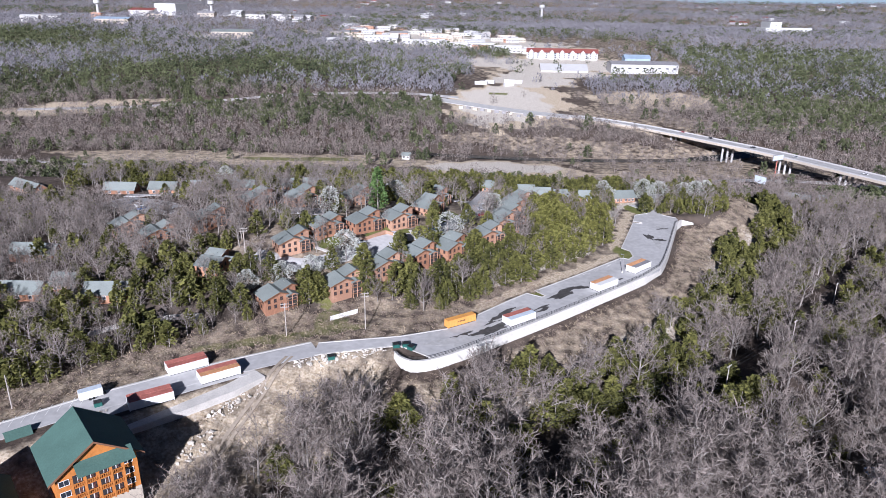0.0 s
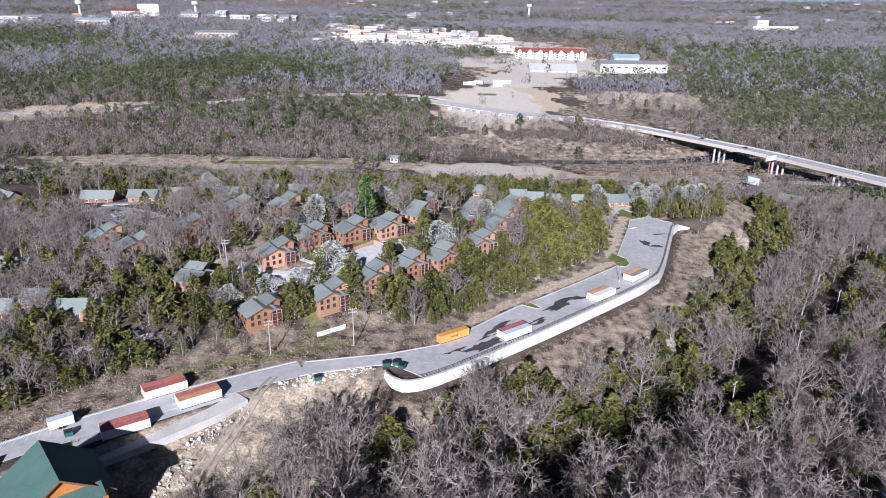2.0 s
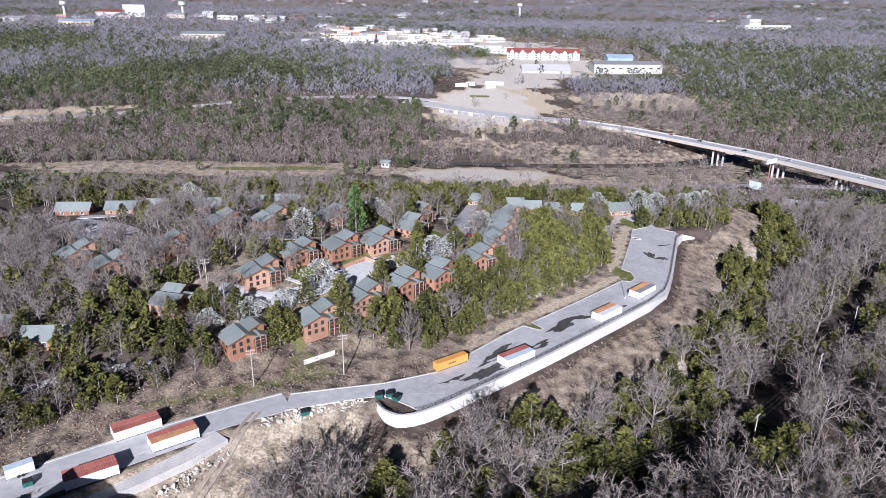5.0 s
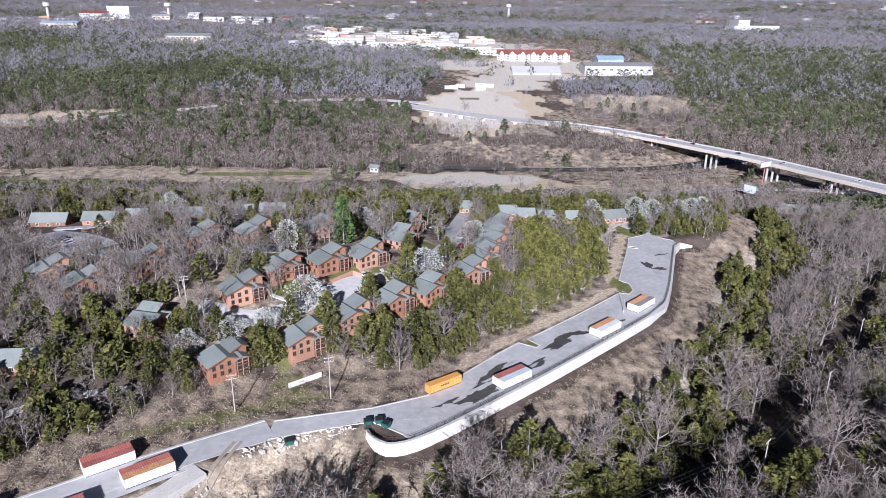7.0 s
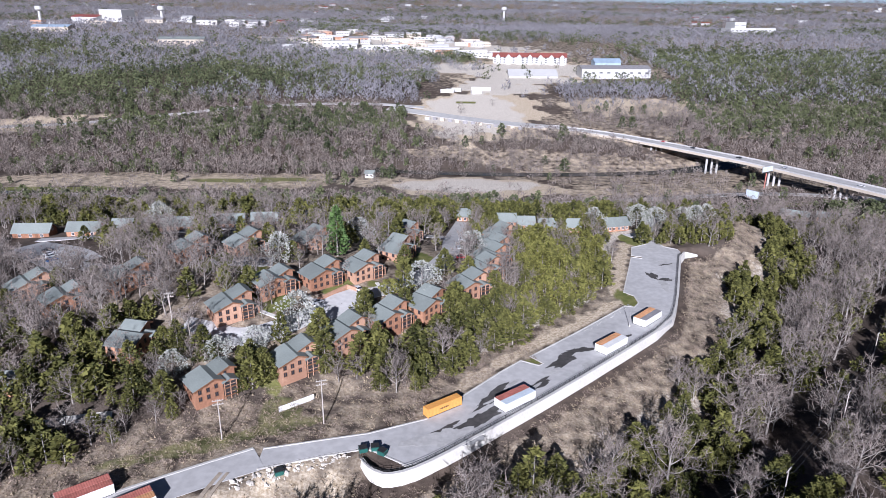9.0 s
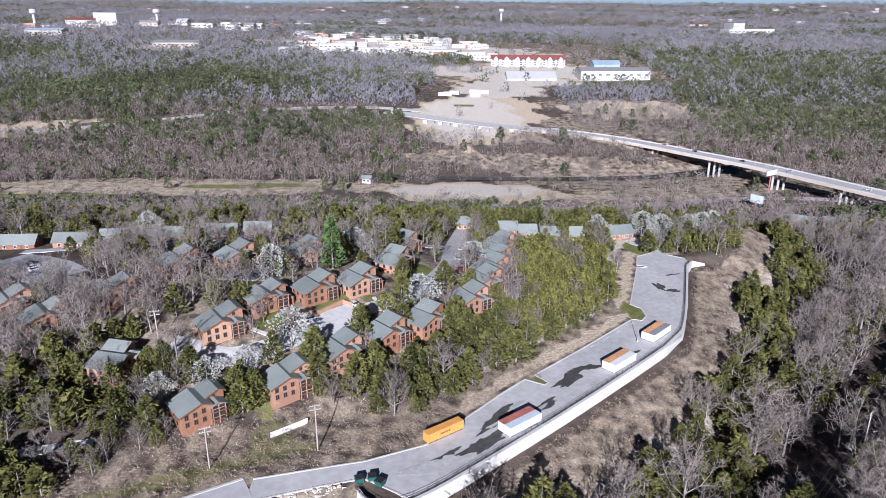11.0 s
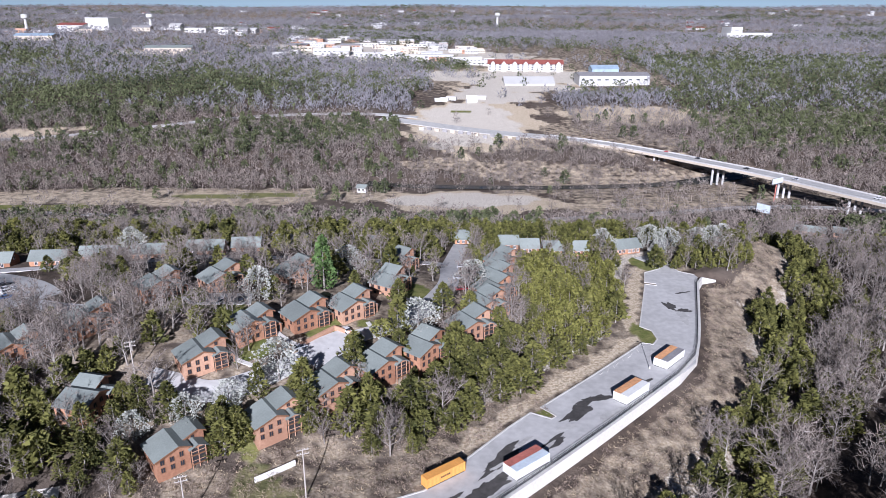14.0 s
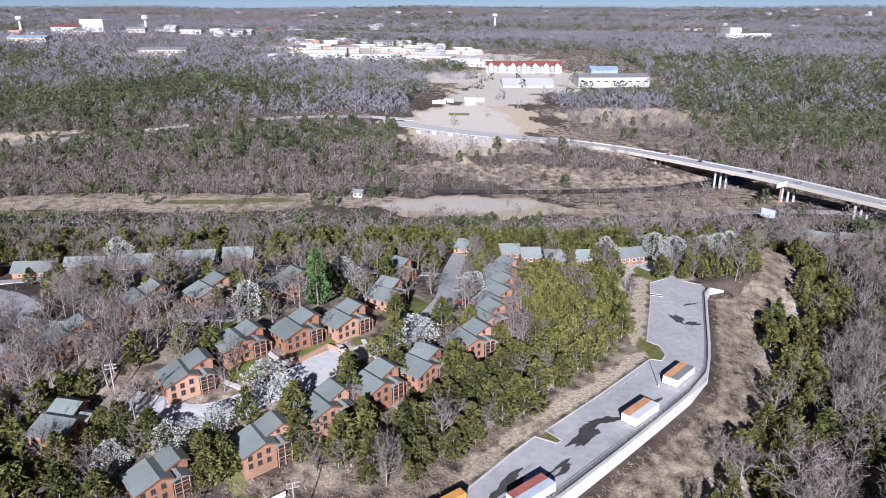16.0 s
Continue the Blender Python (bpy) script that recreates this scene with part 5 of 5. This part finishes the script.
    ok = clear_of(x, y, PEARS, 3.2) & clear_of(x, y, [(c[0], c[1]) for c in CABINS], 7.5) & clear_of(x, y, [(p[0], p[1]) for p in POLES], 3) & clear_of(x, y, ((-170, 244, 8), (-157, 213, 6), (-125, 211, 6), (-143, 219, 5), (-86, 124, 16), (-101, 108, 17), (95, 146, 11), (110, 134, 13), (-60, 598, 8), (216, 519, 9), (246, 566, 9), (226, 476, 14), (244, 470, 12), (-40.6, 291, 7), (-38, 284, 6)), 9)
    for cx in (30, 40, 50, 62, 80, 87):
        ok &= ~((np.abs(x - cx) < 4.5) & (y > 345) & (y < 378))
    ok &= ~((x < -60) & (y > 330) & (y < 361)) & ~((x < -60) & (y > 316) & (y <= 330) & (rng.random(len(x)) < 0.6))
    for line, wd in ROADS:
        ok &= np.abs(along(line, x, y)) > wd
    return np.where(ok, kind, 0)


def rows_for(x, y, lo=0.65, hi=1.3):
    n = len(x)
    h = rng.uniform(lo, hi, n)
    return np.stack([x, y, height(x, y) - 0.1, rng.uniform(0, 6.283, n), h * rng.uniform(0.85, 1.2, n), h], 1)


def split(rows, n):
    return [rows[i::n] for i in range(n)]


def planted(kind, tmpl, mats, rows, name, label, cat, group):
    """Single trees, each a thing with trunk and crown."""
    made = []
    for v, f, m in tmpl:
        t = thing(name, pose(0, 0, -900), label, cat, group)
        for k, nm in ((0, "trunk"), (1, "crown")):
            sel = f[m == k]
            idx, inv = np.unique(sel, return_inverse=True)
            ob = new(nm, mesh_of(nm, v[idx], inv.reshape(-1, 3), [mats[k]]))
            ob.parent = t
        made.append(t)
    for i, (x, y, z, a, w, h) in enumerate(rows):
        m = Matrix.LocRotScale((x, y, z), Euler((0, 0, a)), (w, w, h))
        k = i % len(made)
        if i < len(made):
            made[k].matrix_basis = m
        else:
            copy_thing(made[k], m)
    return made


BARE = [bare_tree(10 + i, 10.5 + 0.7 * (i % 3), 11 + i % 2, 7, 14, 0.04, 0.085) for i in range(5)]
CEDARS = [tufted(30 + i, 7.6 + 0.6 * (i % 3), 2.6 + 0.3 * (i % 2), 480, 0.72, thin=0.8) for i in range(5)]
CEDARS_LIGHT = [tufted(30 + i, 7.6 + 0.6 * (i % 3), 2.6 + 0.3 * (i % 2), 190, 1.1) for i in range(5)]
BARE_LIGHT = [bare_tree(20 + i, 10.5 + 0.7 * (i % 3), 9, 5, 8, 0.045, 0.12, True) for i in range(5)]
BARE_FINE = [bare_tree(24 + i, 10.5 + 0.7 * (i % 3), 10, 5, 13, 0.04, 0.075, True) for i in range(5)]
SPRINGS = [tufted(50 + i, 8.5, 2.7, 420, 0.6, power=3, low=0.18) for i in range(3)]

x, y = scatter(-230, 260, 85, 445, 4.1)
more = scatter(-60, 250, 95, 330, 7.5)
keep = along(BANK, *more) > 24
x, y = np.concatenate([x, more[0][keep]]), np.concatenate([y, more[1][keep]])
k = woods(x, y)
s = along(BANK, x, y)
big = rows_for(x[k == 1], y[k == 1], 0.6, 1.35)
big[:, 4:6] *= (1 + 0.25 * (along(BANK, big[:, 0], big[:, 1]) > 30))[:, None]
ever = rows_for(x[k == 2], y[k == 2], 0.55, 1.35)
spring = rows_for(x[k == 3], y[k == 3])


def nearest(rows, cx, cy, n):
    o = np.argsort(np.hypot(rows[:, 0] - cx, rows[:, 1] - cy))
    return rows[o[:n]], rows[o[n:]]


one, big = nearest(big, 45, 160, 300)
planted(1, BARE, (BARK, TWIG), one, "leafless_tree", "grey leafless deciduous tree in the ravine", "tree", "leafless trees")
one, ever = nearest(ever, 20, 222, 290)
planted(2, CEDARS, (BARK, CEDAR), one, "cedar_tree", "olive-green cedar tree beside the lot", "tree", "cedar trees")
close = (big[:, 1] < 225) & (big[:, 0] > -100)
merged("leafless_woods", list(zip(BARE_FINE, split(big[close], 5))) + list(zip(BARE_LIGHT, split(big[~close], 5))), (BARK, TWIG), "grey leafless woods round cabins and ravine", "woods")
close = (ever[:, 1] < 240) & (ever[:, 0] > -90)
merged("cedar_woods", list(zip(CEDARS, split(ever[close], 5))) + list(zip(CEDARS_LIGHT, split(ever[~close], 5))), (BARK, CEDAR), "olive-green cedars among the leafless woods", "woods")
merged("spring_woods", list(zip(SPRINGS, split(spring, 3))), (BARK, SPRING), "yellow-green trees coming into leaf beside the lot", "woods")

pear = [tufted(70 + i, 6.6, 3.0, 1000, 0.34, power=3, low=0.1, lobes=0.25) for i in range(3)]
planted(4, pear, (BARK, BLOSSOM), [(px, py, ground_z(px, py), i * 1.7, 1.25 + 0.25 * ((i * 7) % 5) / 5, 1.25 + 0.3 * ((i * 3) % 5) / 5) for i, (px, py) in enumerate(PEARS)], "pear_tree", "pear tree covered in white spring blossom", "tree", "blossoming trees")
planted(5, [tufted(90, 17, 4.4, 760, 1.1, low=0.06, lobes=0.15)], (BARK, BRIGHT), [(-40.6, 291, ground_z(-40.6, 291), 0, 1.1, 1.15)], "conifer", "tall bright green conifer between the cabins", "tree", "conifers")
planted(5, [tufted(91, 6.0, 3.0, 340, 0.7, power=3, low=0.12)], (BARK, SPRING), [(-19.1, 262, ground_z(-19, 262), 0, 1, 1)], "budding_tree", "pale green tree coming into leaf by the court", "tree", "budding trees")

# middle distance
MID_BARE = [bare_tree(110, 10.5, 6, 3, 6, 0.10, 0.26, True)] + [tufted(114 + i, 9.5, 3.6, 70, 1.7, power=3, low=0.12, thin=0.28, up=1.1) for i in range(3)]
MID_EVER = [tufted(130 + i, 9, 3.0, 110, 1.5, power=0.5) for i in range(4)]
x, y = scatter(-560, 560, 445, 800, 6.2)
k = woods(x, y)
merged("valley_woods", list(zip(MID_BARE, split(rows_for(x[k == 1], y[k == 1]), 4))), (TWIG, TWIG), "grey leafless woods along the river valley", "woods")
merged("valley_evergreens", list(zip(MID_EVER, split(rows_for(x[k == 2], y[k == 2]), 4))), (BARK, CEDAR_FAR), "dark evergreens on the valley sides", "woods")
FAR_BARE = [tufted(150 + i, 9, 4.2, 27, 2.7, power=3, low=0.02, trunk=False, thin=0.4, up=1.6) for i in range(4)]
FAR_EVER = [tufted(170 + i, 9, 3.6, 36, 1.8, power=3, low=0.05, trunk=False) for i in range(4)]
x, y = scatter(-860, 860, 800, 1180, 7.2)
k = woods(x, y)
xb, yb = [x[k == 1]], [y[k == 1]]
xe, ye = [x[k == 2]], [y[k == 2]]
for y0, y1, st in ((1180, 2000, 14), (2000, 3200, 26), (3200, 4900, 46)):
    x, y = scatter(-3300, 3300, y0, y1, st)
    town = (x < -330) & (x > -1100) & (y > 1330) & (y < 2150)
    ok = (rng.random(len(x)) > 0.75 * town) & ~((y < 1340) & (x > -210) & (x < 290) & (rng.random(len(x)) < 0.93))
    x, y = x[ok], y[ok]
    g = rng.random(len(x)) < np.clip(0.12 + 0.5 * waves(x, y, 260, 190, 0.4), 0, 1)
    xb.append(x[~g]), yb.append(y[~g]), xe.append(x[g]), ye.append(y[g])


def far_rows(x, y):
    rows = rows_for(x, y)
    grow = np.interp(rows[:, 1], (1000, 1400, 2400, 4000), (1.0, 1.5, 2.2, 3.2))
    rows[:, 4] *= grow
    rows[:, 5] *= np.interp(rows[:, 1], (1000, 1400, 4000), (1.0, 1.0, 1.4))
    return rows


merged("hill_woods", list(zip(FAR_BARE, split(far_rows(np.concatenate(xb), np.concatenate(yb)), 4))), (BARK, TWIG_HAZED), "leafless woods over distant hills, haze painted into their grey", "woods")
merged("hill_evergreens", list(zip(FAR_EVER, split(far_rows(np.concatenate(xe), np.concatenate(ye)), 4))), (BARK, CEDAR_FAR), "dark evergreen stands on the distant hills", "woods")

def far_ridge(y, base, rise, seed, mat):
    """A long wooded ridge on the horizon."""
    r = random.Random(seed)
    ph = [r.uniform(0, 6.3) for _ in range(5)]
    xs = np.arange(-7000, 7001, 70.0)
    h = base + rise * (0.5 + 0.25 * np.sin(xs / 1100 + ph[0]) + 0.15 * np.sin(xs / 430 + ph[1]) + 0.08 * np.sin(xs / 170 + ph[2]) + 0.04 * np.sin(xs / 75 + ph[3]))
    v = np.concatenate([np.stack([xs, np.full_like(xs, yy), zz], 1) for yy, zz in ((y - 600, np.full_like(xs, 40.0)), (y, h), (y + 500, np.full_like(xs, 40.0)))])
    n = len(xs)
    i = np.concatenate([np.arange(n - 1), np.arange(n - 1) + n])
    f = np.concatenate([np.stack([i, i + 1, i + n + 1], 1), np.stack([i, i + n + 1, i + n], 1)])
    tagged(new("backdrop_ridge", mesh_of("backdrop_ridge", v, f, [mat])), "wooded ridge on the horizon, its blue-grey a painted haze", "distant hills", kind="backdrop")


far_ridge(6200, 84, 52, 3, HAZED_HILL)
far_ridge(8800, 86, 110, 9, HAZED_HILL)

# ---- brush, grass and stones ----
def on_lot(x, y, grow=0.8):
    """Whether a place lies on the asphalt of the lot."""
    hit = np.zeros(len(x), bool)
    pts = lot_outline
    for (ax, ay), (bx, by) in zip(pts, pts[1:] + pts[:1]):
        cross = ((ay > y) != (by > y)) & (x < (bx - ax) * (y - ay) / (by - ay + 1e-9) + ax)
        hit ^= cross
        t = np.clip(((x - ax) * (bx - ax) + (y - ay) * (by - ay)) / ((bx - ax) ** 2 + (by - ay) ** 2), 0, 1)
        hit_edge = np.hypot(x - ax - t * (bx - ax), y - ay - t * (by - ay)) < grow
        near_edge = hit_edge if (ax, ay) == pts[0] else near_edge | hit_edge
    return hit | near_edge


BUSH = [tufted(200 + i, 1.5, 1.0, 60, 0.55, power=3, low=0.0, trunk=False, thin=0.14, up=0.9) for i in range(3)]
TUFT = [tufted(210 + i, 0.5, 0.5, 9, 0.6, power=3, low=0.0, trunk=False, thin=0.25, up=0.9) for i in range(3)]
x, y = scatter(-150, 160, 95, 400, 1.7)
s = along(BANK, x, y)
w = waves(x, y, 7, 6, 0.3)
r = rng.random(len(x))
slope = ((s > 2.5) & (s < 32) & (x > -22) & (r < 0.42 - 0.25 * smooth(14, 20, s))) | ((s < -8) & (s > -38) & (x < 30) & (r < 0.52 + 0.3 * w)) | ((s > 4) & (s < 34) & (x < -15) & (r < 0.20 + 0.16 * w)) | ((s < -31) & (s > -42) & (x > 20) & (y > 236) & (r < 0.35))
slope &= clear_of(x, y, [(c[0], c[1]) for c in CABINS], 7)
slope &= ~((y > 340) & (s < 0)) & ~on_lot(x, y)
for line, wd in ROADS[:7] + ((track_line, 2.2), ([(p[0], p[1]) for p in road_line], 6.5), ([(p[0], p[1]) for p in bank_line], 4)):
    slope &= np.abs(along(line, x, y)) > wd
merged("brush", list(zip(BUSH, split(rows_for(x[slope], y[slope], 0.5, 1.25), 3))), (BARK, BRUSH), "dry brown brush on the banks", "brush")
x, y = scatter(-150, 160, 95, 400, 1.15)
s = along(BANK, x, y)
r = rng.random(len(x))
t = ((s > 2) & (s < 30) & (r < 0.4)) | ((s < -6) & (s > -36) & (x < 30) & (r < 0.5))
t &= ~on_lot(x, y) & ~((y > 340) & (s < 0)) & ~((s < 0) & (x > 0) & (s > -29))
for line, wd in ((track_line, 2.0), ([(p[0], p[1]) for p in road_line], 6), ([(p[0], p[1]) for p in bank_line], 3.5)):
    t &= np.abs(along(line, x, y)) > wd
merged("dry_grass", list(zip(TUFT, split(rows_for(x[t], y[t], 0.6, 1.3), 3))), (BARK, STRAW), "tufts of straw-coloured grass on the banks", "grass")


def stone_mesh(seed):
    r = random.Random(seed)
    bm = bmesh.new()
    bmesh.ops.create_icosphere(bm, subdivisions=1, radius=0.5)
    for v in bm.verts:
        v.co *= r.uniform(0.65, 1.25)
        v.co.z *= 0.7
    return bm


stones = []
for i in range(4):
    me = bpy.data.meshes.new("boulder")
    b = stone_mesh(300 + i)
    b.to_mesh(me)
    b.free()
    me.materials.append(ROCK)
    stones.append(me)
rs = random.Random(77)
for cx, cy, rx, ry, turn, n in ((-43, 183.5, 10, 2.2, 0.45, 85), (-64.5, 160, 2.2, 8, -0.5, 70), (-68, 143, 3, 10, -0.15, 60), (-30, 188.8, 7, 1.5, 0.35, 45), (-58, 168, 2, 4, -0.5, 25)):
    for i in range(n):
        a, q = rs.uniform(0, 6.283), math.sqrt(rs.random())
        u, v = rx * q * math.cos(a), ry * q * math.sin(a)
        x, y = cx + u * math.cos(turn) - v * math.sin(turn), cy + u * math.sin(turn) + v * math.cos(turn)
        sz = 0.4 + 1.2 * rs.random() ** 2
        ob = new("boulder", rs.choice(stones))
        ob.matrix_basis = Matrix.LocRotScale((x, y, ground_z(x, y) + sz * 0.12), Euler((rs.random(), rs.random(), rs.uniform(0, 6))), (sz * rs.uniform(0.8, 1.5), sz, sz * rs.uniform(0.6, 1)))
        tagged(ob, "pale limestone boulder tipped on the bank", "boulder", "boulders on the bank")
